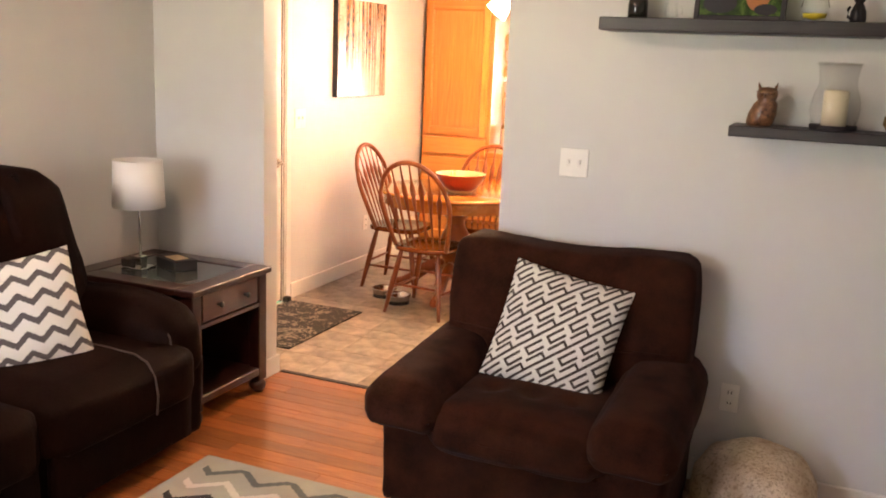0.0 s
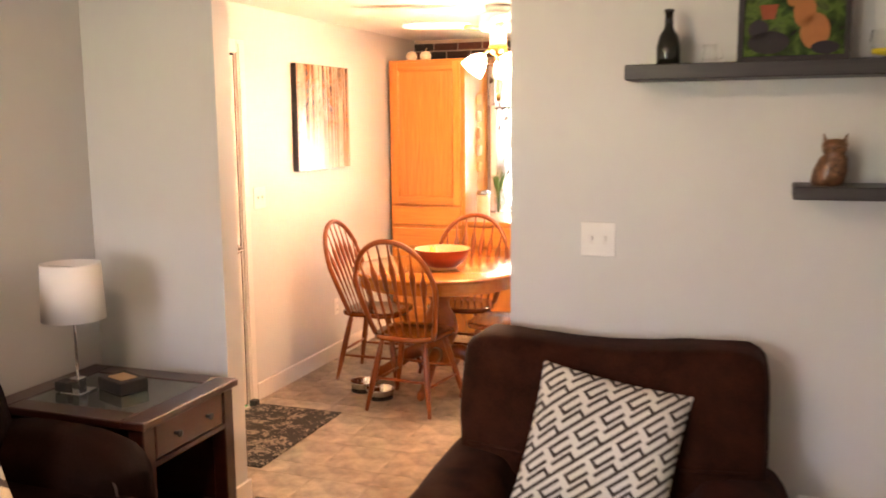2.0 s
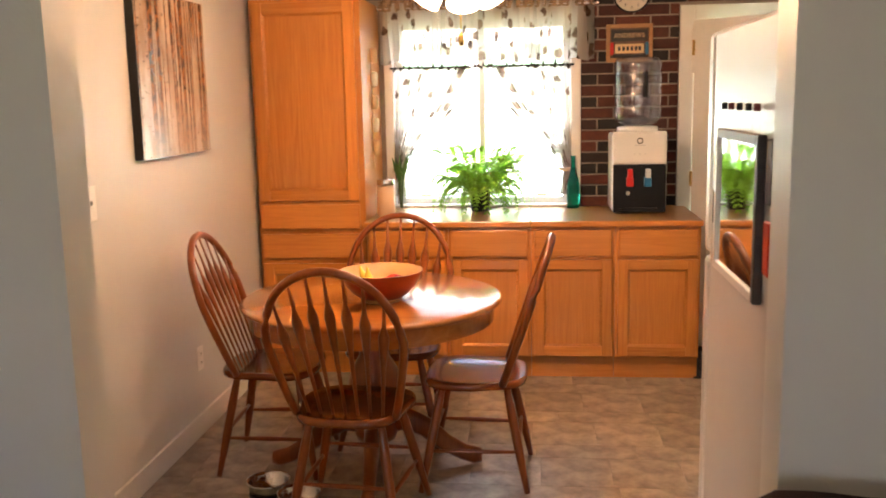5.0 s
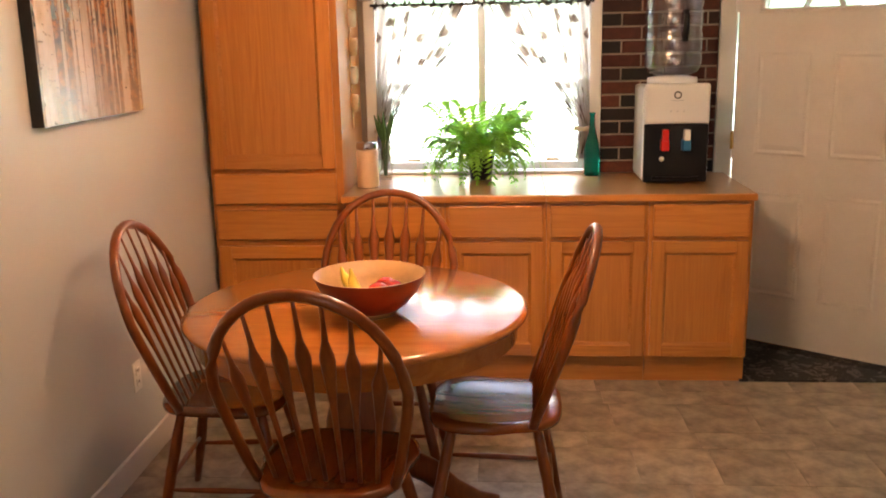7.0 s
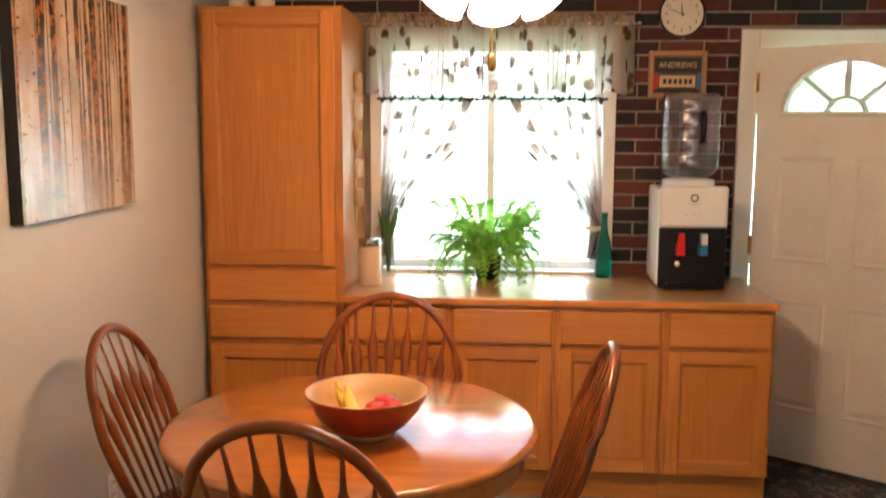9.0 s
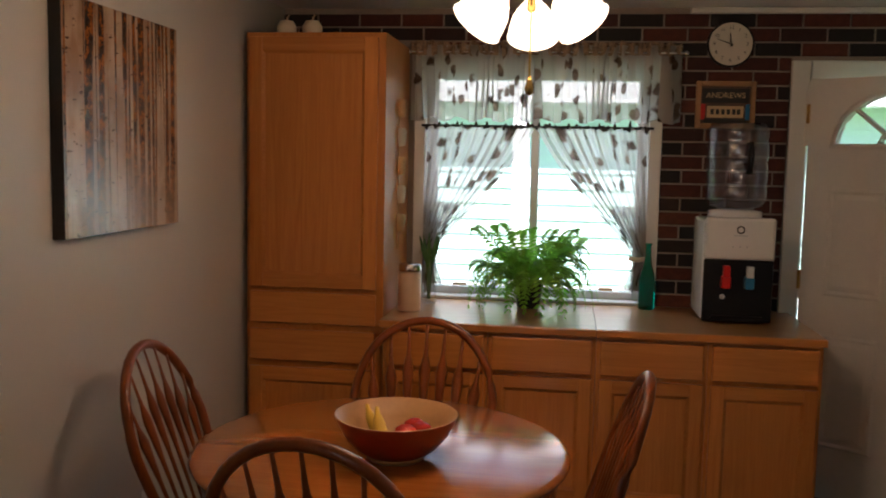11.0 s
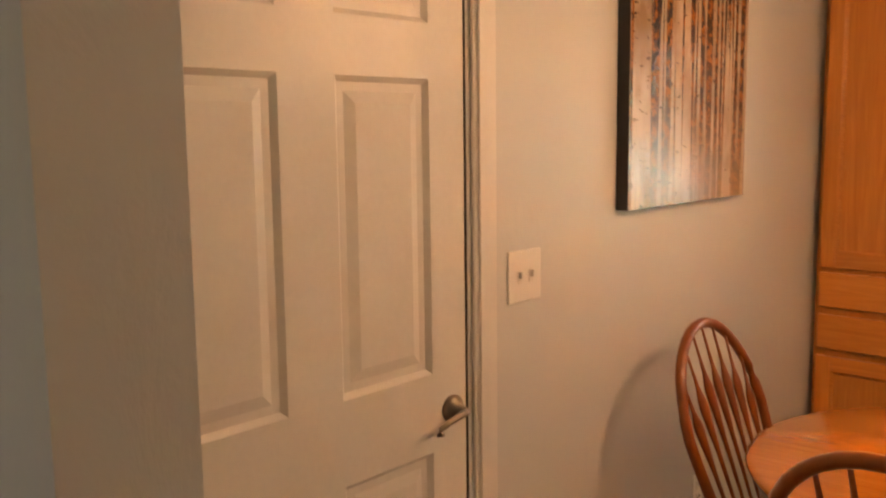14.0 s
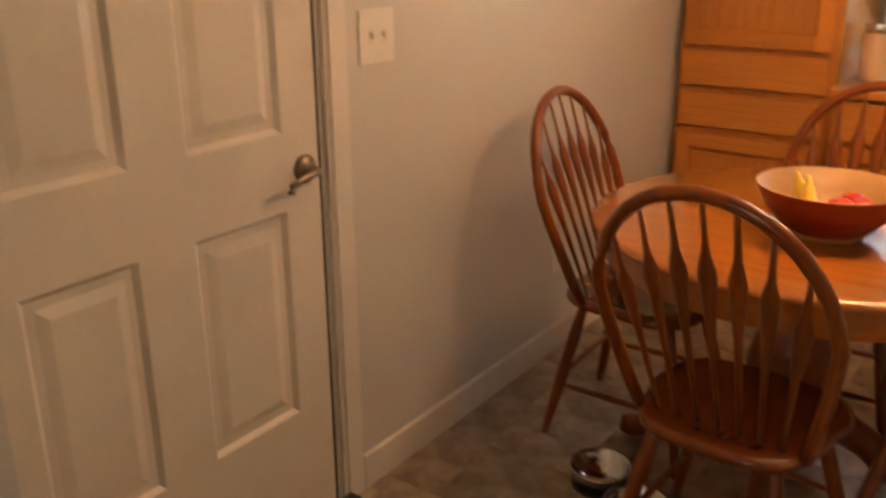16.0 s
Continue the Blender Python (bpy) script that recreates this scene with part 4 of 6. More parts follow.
def tier(side):
    def f(u, v):
        x_in, x_out = 1.285, (0.735 if side < 0 else 1.835)
        u = u + 0.03 * math.sin(u * 62 + v * 3 + 2 * math.sin(u * 9)) * min(1, u * 8) * min(1, (1 - u) * 8)
        top = x_out + (x_in - x_out) * u
        pinch = x_out + (x_in - x_out) * 0.09 * u
        w = min(1, v / 0.8)
        k = w * w * (3 - 2 * w)
        x = top + (pinch - top) * (0.75 * w + 0.25 * k)
        if v > 0.8:
            x = pinch + (x_in - x_out) * 0.10 * u * (v - 0.8) / 0.2
        z = 1.775 - 0.79 * v - 0.03 * math.sin(math.pi * min(1, v / 0.8)) * u
        y = BW - 0.035 + 0.018 * math.sin(u * 70 + v * 4) * (0.5 + 0.5 * v)
        return x, y, z
    return f


va = thing("window_valance", "sheer leaf-spotted valance gathered on a rod over the window", "curtain")
part("cloth", cloth(valance, 260, 14, 1.7, 0.36), SHEER, va, smooth=True)


def ruffle(u, v):
    x = 0.665 + 1.30 * u
    n = noise.noise(Vector((x * 38, 1.3, 0))) + 0.6 * noise.noise(Vector((x * 90, 5.1, 0)))
    return x, BW - 0.058 + 0.014 * math.sin(u * 190 + 2 * n) * v, 2.118 - 0.012 * n + (0.06 + 0.03 * n) * v


part("header_ruffle", cloth(ruffle, 260, 4), plain("tan_leaf_ruffle", (0.27, 0.185, 0.115), 0.85, vary=0.6, scale=30, fine=120), va, "gathered tan-brown header")
part("rod", tube([(0.655, BW - 0.05, 2.13), (1.985, BW - 0.05, 2.13)], 0.008, 10), CHROME, va)
for x in (0.655, 1.985):
    part("finial", lathe([(0, -0.014), (0.011, -0.008), (0.014, 0), (0.011, 0.008), (0, 0.014)], 12, centre=(x, BW - 0.05, 2.13)), CHROME, va, smooth=True)
for s in (-1, 1):
    cu = thing("cafe_curtain", "sheer leaf-spotted cafe curtain tied back to the window frame", "curtain", group="cafe curtains")
    part("cloth", cloth(tier(s), 170, 40, 0.75, 0.8), SHEER, cu, smooth=True)
    for k in (1, 2):
        # folds lying behind one another where the cloth is drawn to the tie

        def fold(u, v, s=s, k=k):
            x, y, z = tier(s)(0.04 * k + u * (0.9 - 0.22 * k), 0.35 + 0.12 * k + (0.65 - 0.12 * k) * v)
            return x, y + 0.012 * k + 0.006 * math.sin(u * 47 + 2 * k), z
        part("fold", cloth(fold, 110, 24, 0.62, 0.5), SHEER, cu, smooth=True)

    def gather(u, v, s=s):
        x = (0.735 if s < 0 else 1.285) + 0.55 * u
        spike = max(0.0, noise.noise(Vector((x * 55, 3.1, 0)))) * (0.5 + 0.9 * max(0, noise.noise(Vector((x * 9, 7.7, 0))) + 0.25))
        dip = max(0.0, noise.noise(Vector((x * 47, 9.4, 0)))) * 0.03
        return x, BW - 0.037 + 0.006 * math.sin(u * 90 + 1.7 * math.sin(u * 23)), 1.770 - dip + (0.008 + dip + 0.075 * spike) * v
    part("gathered_hem", cloth(gather, 150, 3), DKBROWN, cu, "dark gathered header on the rod")
    x = 0.77 if s < 0 else 1.80
    part("tie_back", tube([(x - 0.045, BW - 0.05, 1.148), (x, BW - 0.06, 1.140), (x + 0.045, BW - 0.05, 1.148)], 0.012, 8, flat=0.5), CREAM, cu)
solid("curtain_rod", tube([(0.72, BW - 0.034, 1.775), (1.85, BW - 0.034, 1.775)], 0.006, 8), BLACKMATT, "thin dark rod across the kitchen window", "curtain rod", smooth=True)

# ---- fern on the counter ----
fern = thing("potted_fern", "lush green fern in a black pot on the counter", "plant", pose(1.28, 4.0, 0.906))
part("pot", lathe([(0, 0), (0.05, 0), (0.055, 0.01), (0.066, 0.10), (0.071, 0.105), (0.071, 0.12), (0.064, 0.12), (0.06, 0.10), (0, 0.095)], 28), BLACK, fern, "small black pot", True)


def frond(length, droop, lift):
    bm = bmesh.new()
    n = 20
    pts = []
    for i in range(n + 1):
        f = i / n
        r = length * (f - 0.12 * f * f)
        z = 0.11 + lift * math.sin(f * 1.9) - droop * f ** 2.2
        pts.append(Vector((r * 0.95, 0, z)))
    tube(pts, [0.0022 * (1 - 0.8 * i / n) for i in range(n + 1)], 4, bm)
    for i in range(3, n + 1):
        p = pts[i]
        d = (pts[i] - pts[i - 1]).normalized()
        ll = 0.052 * math.sin(math.pi * min(1, (i / n) * 0.86 + 0.14)) + 0.006
        for s in (-1, 1):
            tip = p + Vector((d.x * 0.35, s * 0.95, d.z * 0.35 - 0.18)).normalized() * ll
            wv = d * 0.008
            mid = p.lerp(tip, 0.45) + Vector((0, 0, 0.003))
            a, b, c, e = [bm.verts.new(q) for q in (p - wv * 0.6, mid - wv, tip, mid + wv)]
            bm.faces.new((a, b, c, e))
    return finish(bm, "frond", LEAF)


FRONDS = [frond(0.28, 0.20, 0.185), frond(0.22, 0.10, 0.21), frond(0.30, 0.24, 0.175), frond(0.14, 0.02, 0.24), frond(0.27, 0.20, 0.13)]
for k in range(78):
    fo = new("frond", FRONDS[k % 5])
    fo.parent = fern
    sc = random.uniform(0.85, 1.3)
    fo.matrix_basis = pose(0.012 * math.cos(k * 2.4), 0.012 * math.sin(k * 2.4), random.uniform(-0.01, 0.015), random.uniform(-14, 14), random.uniform(-8, 26), k * 137.5 + random.uniform(-15, 15)) @ Matrix.Scale(sc, 4)

# ---- counter things ----
can = thing("canister", "pale peach glass canister with a steel lid on the counter", "canister", pose(0.735, 3.78, 0.906))
part("jar", lathe([(0, 0), (0.05, 0), (0.053, 0.006), (0.053, 0.175), (0.045, 0.182), (0, 0.183)], 28), FLOUR, can, smooth=True)
part("lid", lathe([(0, 0.183), (0.05, 0.183), (0.052, 0.19), (0.052, 0.212), (0.048, 0.218), (0, 0.219)], 28), STEEL, can, "steel lid", True)
cv = thing("glass_vase", "clear glass vase of green leaves behind the canister", "vase", pose(0.79, 4.02, 0.906))
part("vase", lathe([(0, 0.004), (0.035, 0.0), (0.038, 0.006), (0.036, 0.1), (0.03, 0.17), (0.034, 0.2), (0.031, 0.2), (0.027, 0.17), (0.033, 0.1), (0.035, 0.01), (0, 0.008)], 24), CLEAR, cv, smooth=True)
for k in range(9):
    a = k * 2.4
    bm = bmesh.new()
    pts = [(0.006 * math.cos(a), 0.006 * math.sin(a), 0.02), (0.012 * math.cos(a), 0.012 * math.sin(a), 0.18), (0.03 * math.cos(a), 0.03 * math.sin(a), 0.26), (0.05 * math.cos(a), 0.05 * math.sin(a), 0.31 + 0.02 * (k % 3))]
    tube(pts, [0.003, 0.004, 0.013, 0.002], 6, bm, flat=0.4)
    part("leaf", bm, LEAF_D, cv, smooth=True)
tb = thing("teal_bottle", "slender teal glass bottle on the counter by the window", "bottle", pose(1.845, 4.10, 0.906))
part("bottle", lathe([(0, 0), (0.036, 0), (0.04, 0.008), (0.04, 0.13), (0.034, 0.17), (0.02, 0.22), (0.014, 0.26), (0.014, 0.31), (0.017, 0.312), (0.017, 0.32), (0, 0.32)], 24), TEAL, tb, smooth=True)

wd = thing("water_dispenser", "white and black countertop water dispenser with a blue bottle", "water dispenser", pose(2.21, 3.80, 0.906))
part("body", boxm(-0.155, 0.155, 0.0, 0.31, 0.012, 0.46, 0.014, 3), WHITEPL, wd)
part("upper_front", boxm(-0.152, 0.152, -0.022, 0.004, 0.285, 0.474, 0.016, 3), WHITEPL, wd)
part("black_front", boxm(-0.15, 0.15, -0.012, 0.004, 0.008, 0.284, 0.006, 2), BLACK, wd, "glossy black lower front")
part("drip_tray", boxm(-0.11, 0.11, -0.03, -0.01, 0.012, 0.035, 0.004), BLACK, wd)
part("bottle_collar", lathe([(0, 0.458), (0.115, 0.458), (0.12, 0.47), (0.118, 0.495), (0.06, 0.505), (0, 0.505)], 32, centre=(0, 0.15, 0)), WHITEPL, wd, smooth=True)
for x, mt, nm in ((-0.055, REDPL, "hot_tap"), (0.045, BLUEPL, "cold_tap")):
    tp = part(nm, boxm(x - 0.02, x + 0.02, -0.05, -0.008, 0.16, 0.215, 0.006, 2), mt, wd)
    part("lever", boxm(x - 0.015, x + 0.015, -0.058, -0.02, 0.21, 0.262, 0.005, 2), WHITEPL if x > 0 else REDPL, tp)
part("indicator", lathe([(0, 0), (0.012, 0), (0.012, 0.006), (0, 0.008)], 16), WHITEPL, wd, smooth=True, at=pose(-0.065, -0.012, 0.12, 90))
bm = bmesh.new()
for x in (-0.03, 0.0, 0.03):
    lathe([(0, 0), (0.004, 0), (0.004, 0.002), (0, 0.002)], 10, bm, (x, 0, 0))
part("indicator_lights", bm, GREYPL, wd, at=pose(0, -0.022, 0.345, 90))
bm = lathe([(0.012, 0), (0.018, 0), (0.018, 0.002), (0.012, 0.002), (0.012, 0)], 20)
part("maker_mark", bm, BLACKMATT, wd, at=pose(0.0, -0.0225, 0.42, 90))
part("mark_bar", boxm(-0.03, 0.03, -0.0235, -0.021, 0.392, 0.397), GREYPL, wd)
prof = [(0, 0.5), (0.06, 0.5), (0.085, 0.508), (0.118, 0.522), (0.133, 0.55), (0.135, 0.60), (0.128, 0.615), (0.135, 0.63), (0.135, 0.70), (0.128, 0.715), (0.135, 0.73), (0.135, 0.80), (0.128, 0.815), (0.135, 0.83), (0.134, 0.865), (0.12, 0.89), (0.0, 0.892)]
bt = part("water_bottle", lathe(prof, 40, centre=(0, 0.15, 0)), BLUEWATER, wd, "translucent blue ribbed water bottle", True)
bt.visible_shadow = False
part("bottle_grip", tube([(0.03, 0.012, 0.80), (0.03, -0.004, 0.78), (0.03, -0.006, 0.70), (0.03, 0.012, 0.67)], 0.014, 8, flat=1.3), BLACK, wd, smooth=True)

# ---- clock and sign on the brick ----
clock = thing("wall_clock", "round cream-faced wall clock with a black rim", "clock", pose(2.19, BW - 0.002, 2.178))
part("rim", lathe([(0.0, 0.0), (0.106, 0.0), (0.109, 0.012), (0.106, 0.03), (0.102, 0.03), (0.100, 0.018), (0, 0.018)], 48), BLACK, clock, smooth=True, at=pose(0, 0, 0, 90))
part("dial", lathe([(0, 0.019), (0.100, 0.019), (0.100, 0.0205), (0, 0.021)], 48), CREAM, clock, "cream dial", at=pose(0, 0, 0, 90))
for k in range(1, 13):
    a = radians(90 - 30 * k)
    part("numeral", text_mesh(str(k), 0.024, 0.0006), BLACKMATT, clock, at=pose(0.076 * math.cos(a), -0.0225, 0.076 * math.sin(a)))
for ang, ln, w in ((90 - 354, 0.05, 0.0035), (90 - 290, 0.07, 0.0025)):
    c, sn = math.cos(radians(ang)), math.sin(radians(ang))
    part("hand", tube([(-0.012 * c, -0.0245, -0.012 * sn), (ln * c, -0.0245, ln * sn)], [w, w * 0.5], 4), BLACKMATT, clock)
sign = thing("framed_sign", "wood-framed kitchen sign with a dark banner on the brick", "sign", pose(2.18, BW - 0.004, 1.893))
SW, SH = 0.138, 0.112
for x0, x1, z0, z1 in ((-SW, -SW + 0.024, -SH, SH), (SW - 0.024, SW, -SH, SH), (-SW + 0.024, SW - 0.024, SH - 0.024, SH), (-SW + 0.024, SW - 0.024, -SH, -SH + 0.024)):
    part("frame_member", boxm(x0, x1, -0.022, 0, z0, z1, 0.003), PICFRAME, sign)
part("board", boxm(-SW + 0.02, SW - 0.02, -0.012, -0.001, -SH + 0.02, SH - 0.02), plain("sign_print_brown", (0.10, 0.05, 0.03), 0.5, vary=0.35, scale=25), sign)
part("banner", boxm(-0.108, 0.108, -0.0135, -0.011, 0.010, 0.078, 0.001), BLACKMATT, sign)
part("lettering", text_mesh("ANDREWS", 0.038, 0.001), TAN, sign, at=pose(0, -0.0145, 0.044))
part("lower_panel", boxm(-0.085, 0.085, -0.0135, -0.011, -0.06, -0.005, 0.001), TAN, sign)
for x in (-0.06, -0.035, -0.01, 0.015, 0.04, 0.062):
    part("word_bar", boxm(x - 0.008, x + 0.008, -0.0148, -0.013, -0.045, -0.02), BLACKMATT, sign)
for x, mt in ((-0.105, REDPL), (0.105, BLUEPL)):
    part("bottle_motif", boxm(x - 0.012, x + 0.012, -0.0135, -0.011, -0.07, 0.005, 0.004), mt, sign)
part("base_motif", boxm(-0.1, 0.1, -0.0135, -0.011, -0.085, -0.065, 0.003), BLACKMATT, sign)

# ---- fruit bowl ----
bowl = thing("fruit_bowl", "red-brown wooden salad bowl with a pale inside on the table", "bowl", pose(0.985, 2.14, 0.764))
part("shell", lathe([(0.088, 0.016), (0.115, 0.034), (0.150, 0.074), (0.174, 0.122), (0.175, 0.128)], 44), plain("red_lacquered_wood", (0.29, 0.036, 0.010), 0.3, vary=0.2), bowl, smooth=True)
part("lining", lathe([(0.175, 0.128), (0.169, 0.128), (0.145, 0.078), (0.11, 0.038), (0.075, 0.018), (0, 0.016)], 44), plain("pale_bamboo", (0.5, 0.3, 0.13), 0.4, vary=0.12), bowl, "pale bamboo inside", True)
part("foot_ring", lathe([(0, 0), (0.078, 0), (0.084, 0.006), (0.089, 0.017), (0, 0.017)], 44), plain("pale_bamboo_foot", (0.5, 0.28, 0.11), 0.4, vary=0.12), bowl, "pale bamboo foot", True)
for k, (x, y, rz) in enumerate(((-0.045, -0.01, 20), (-0.065, 0.02, 35))):
    pts, rad = [], []
    for i in range(9):
        a = radians(-62 + 124 * i / 8)
        pts.append((0.105 * math.sin(a), 0, 0.078 + 0.06 * (1 - math.cos(a)))), rad.append((0.005, 0.014, 0.018, 0.0195, 0.020, 0.0195, 0.017, 0.009, 0.005)[i])
    solid("banana", tube(pts, rad, 8), BANANA, "ripe yellow banana lying in the wooden bowl", "banana", smooth=True, at=pose(0.985 + x, 2.14 + y, 0.764, 0, -14, rz + 90))
for x, y in ((0.03, -0.02), (0.07, 0.01), (0.045, 0.045)):
    solid("tomato", lathe([(0, -0.028), (0.018, -0.027), (0.03, -0.014), (0.033, 0.002), (0.028, 0.018), (0.014, 0.026), (0.004, 0.023), (0, 0.022)], 20), TOMATO, "small red tomato in the wooden bowl", "tomato", smooth=True, at=pose(0.985 + x, 2.14 + y, 0.764 + 0.075), group="tomatoes in the bowl")

# ---- painting ----
pa = thing("birch_painting", "unframed canvas print of birch trunks with black edges", "painting", pose(0, 2.435, 1.706))
part("canvas_edge", boxm(0.001, 0.038, -0.375, 0.375, -0.345, 0.345), BLACKMATT, pa)
part("print", boxm(0.0382, 0.040, -0.374, 0.374, -0.344, 0.344), PRINT, pa)

# ---- fridge ----
fr = thing("refrigerator", "tall white refrigerator against the dividing wall", "refrigerator", pose(2.055, 0.125, 0))
part("cabinet", boxm(0, 0.75, 0.01, 0.66, 0.02, 1.73, 0.012, 2), FRIDGE, fr)
part("lower_door", boxm(0, 0.75, 0.668, 0.735, 0.06, 1.18, 0.014, 2), FRIDGE, fr)
part("upper_door", boxm(0, 0.75, 0.668, 0.735, 1.19, 1.73, 0.014, 2), FRIDGE, fr)
part("gasket", boxm(0.01, 0.74, 0.66, 0.668, 0.06, 1.725), GREYPL, fr)
part("grille", boxm(0.02, 0.73, 0.64, 0.68, 0.0, 0.055), BLACKMATT, fr)
part("handle", tube([(0.06, 0.733, 0.75), (0.06, 0.77, 0.77), (0.06, 0.77, 1.12), (0.06, 0.733, 1.14)], 0.012, 8), FRIDGE, fr, smooth=True)
mb = thing("memo_mirror", "framed mirror board hung on the refrigerator's side", "mirror", pose(2.054, 0, 0))
part("mirror", boxm(-0.012, -0.006, 0.27, 0.63, 1.205, 1.485), MIRROR, mb)
for y0, y1, z0, z1 in ((0.25, 0.27, 1.185, 1.505), (0.63, 0.65, 1.185, 1.505), (0.27, 0.63, 1.185, 1.205), (0.27, 0.63, 1.485, 1.505)):
    part("frame_member", boxm(-0.018, -0.001, y0, y1, z0, z1, 0.002), TRIM if y0 > 0.6 or z1 < 1.21 else SHELF_W, mb)
for k, y in enumerate((0.30, 0.37, 0.45, 0.53, 0.60)):
    sb = thing("spice_vial", "small glass spice vial with a dark cap on the board", "spice vial", pose(2.044, y, 1.506), "row of spice vials")
    part("vial", lathe([(0, 0), (0.0085, 0), (0.0085, 0.036), (0.005, 0.042), (0, 0.042)], 12), CLEAR, sb, smooth=True)
    part("cap", lathe([(0, 0.042), (0.0065, 0.042), (0.0065, 0.056), (0, 0.057)], 12), BLACK if k % 3 else DARKRED, sb, smooth=True)
for y, z, h, mt in ((0.20, 1.38, 0.12, BLACKMATT), (0.205, 1.25, 0.10, REDPL), (0.69, 1.38, 0.10, TAN), (0.695, 1.28, 0.08, BLACKMATT)):
    solid("fridge_magnet", boxm(2.045, 2.0545, y - 0.02, y + 0.02, z, z + h, 0.002), mt, "small dark picture magnet on the refrigerator's side", "magnet", group="magnets on the refrigerator")

# ---- floor things in the kitchen ----
for x, y in ((0.53, 1.92), (0.69, 1.81)):
    pb = thing("pet_bowl", "shiny stainless-steel pet bowl on the vinyl floor", "pet bowl", pose(x, y, 0), "pair of pet bowls")
    part("bowl", lathe([(0.0, 0.012), (0.06, 0.012), (0.078, 0.05), (0.083, 0.062), (0.09, 0.062), (0.088, 0.056), (0.084, 0.05), (0.075, 0.0), (0.07, 0.0), (0, 0.006)], 32), STEEL, pb, smooth=True)
    part("rubber_ring", lathe([(0.07, 0.0), (0.08, 0.0), (0.08, 0.01), (0.072, 0.01)], 32), BLACKMATT, pb)
solid("door_rug", boxm(0.04, 0.60, 0.58, 1.46, 0, 0.009, 0.003), MATPAT, "dark damask-patterned mat before the inner door", "mat")
solid("entry_mat", boxm(2.50, 3.42, 3.535, 4.10, 0, 0.010, 0.003), MATPAT2, "dark patterned mat inside the exterior door", "mat")
for k, x in enumerate((0.16, 0.28)):
    gd = thing("ceramic_gourd", "small round cream ceramic gourd on the pantry top", "ornament", pose(x, 3.72, 2.15), "gourds on the pantry")
    part("gourd", lathe([(0, 0), (0.03, 0.002), (0.045, 0.025), (0.044, 0.045), (0.03, 0.068), (0.008, 0.072), (0, 0.07)], 20), WAX, gd, smooth=True)
    part("stem", tube([(0, 0, 0.068), (0.004, 0, 0.085), (0.012, 0, 0.095)], 0.005, 6), TAN, gd)
gar = thing("cup_garland", "hanging strip of small cream tags on the pantry side", "wall decoration", pose(0.653, 3.90, 0))
part("cord", tube([(0, 0, 1.86), (0, 0, 1.18)], 0.003, 6), TAN, gar)
for k in range(5):
    z = 1.26 + 0.135 * k
    part("tag", lathe([(0, 0), (0.018, 0.004), (0.022, 0.03), (0.024, 0.07), (0.018, 0.085), (0, 0.088)], 14, centre=(0.012, 0.0, z)), CREAM if k % 2 else TAN, gar, smooth=True)


# ---- living room ----
def pillow(name, label, size, at, pattern, mats, n=130):
    """A square cushion whose woven figure is laid out cell by cell."""
    bm = bmesh.new()
    h = size / 2

    def place(u, v, s):
        x, z = (u * 2 - 1), (v * 2 - 1)
        edge = max(0.0, (1 - x ** 4) * (1 - z ** 4))
        bulge = 0.075 * edge ** 0.6
        pin = 1 - 0.05 * (1 - abs(x) ** 2) * abs(z) ** 3
        pin2 = 1 - 0.05 * (1 - abs(z) ** 2) * abs(x) ** 3
        w = 0.006 * noise.noise(Vector((u * 4, v * 4, s * 3)))
        return x * h * pin2, -s * (bulge + w * edge), z * h * pin
    for s in (1, -1):
        g = [[bm.verts.new(place(i / n, j / n, s)) for i in range(n + 1)] for j in range(n + 1)]
        for j in range(n):
            for i in range(n):
                f = bm.faces.new((g[j][i], g[j][i + 1], g[j + 1][i + 1], g[j + 1][i]))
                f.material_index = pattern((i + 0.5) / n, (j + 0.5) / n)
    bmesh.ops.remove_doubles(bm, verts=bm.verts, dist=1e-5)
    return solid(name, bm, mats, label, "cushion", smooth=True, at=at)


HOOK = ((0.0, 0.5, 4.0, 0.5), (3.0, 0.5, 3.0, 1.6), (0.4, 1.6, 3.0, 1.6), (1.0, 3.5, 4.0, 3.5), (1.0, 2.4, 1.0, 3.5), (1.0, 2.4, 3.6, 2.4))


def fret(u, v):
    """Interlocking hooks of dark line on a diagonal lattice."""
    a, c = (u + v) * 0.7071 / 0.049 % 4, (v - u) * 0.7071 / 0.049 % 4
    for x0, z0, x1, z1 in HOOK:
        if x0 - 0.22 < a < x1 + 0.22 and z0 - 0.22 < c < z1 + 0.22:
            return 1
    return 0


def zigzag(u, v):
    k = v * 6.2 + abs((u * 5.0) % 1 - 0.5) * 0.95
    return 1 if k % 1 < 0.36 else 0


arm = thing("armchair", "chunky brown microfibre armchair against the grey-blue wall", "armchair", pose(2.42, -0.03, 0))
part("base", soft_box(-0.50, 0.50, -0.80, -0.10, 0.04, 0.34, 0.03, 0.004), SUEDE, arm, smooth=True)
bm = soft_box(-0.31, 0.31, -0.86, -0.22, 0.30, 0.47, 0.06, 0.03, sub=28)
for v in bm.verts:
    if v.co.z > 0.42:
        for x in (-0.15, 0.0, 0.15):
            for y in (-0.62, -0.44):
                v.co.z -= 0.022 * math.exp(-((v.co.x - x) ** 2 + (v.co.y - y) ** 2) / 0.0022)
part("seat_cushion", bm, SUEDE, arm, "tufted seat cushion", True)
bm = soft_box(-0.465, 0.475, -0.27, -0.03, 0.32, 0.945, 0.04, 0.022, sub=20)
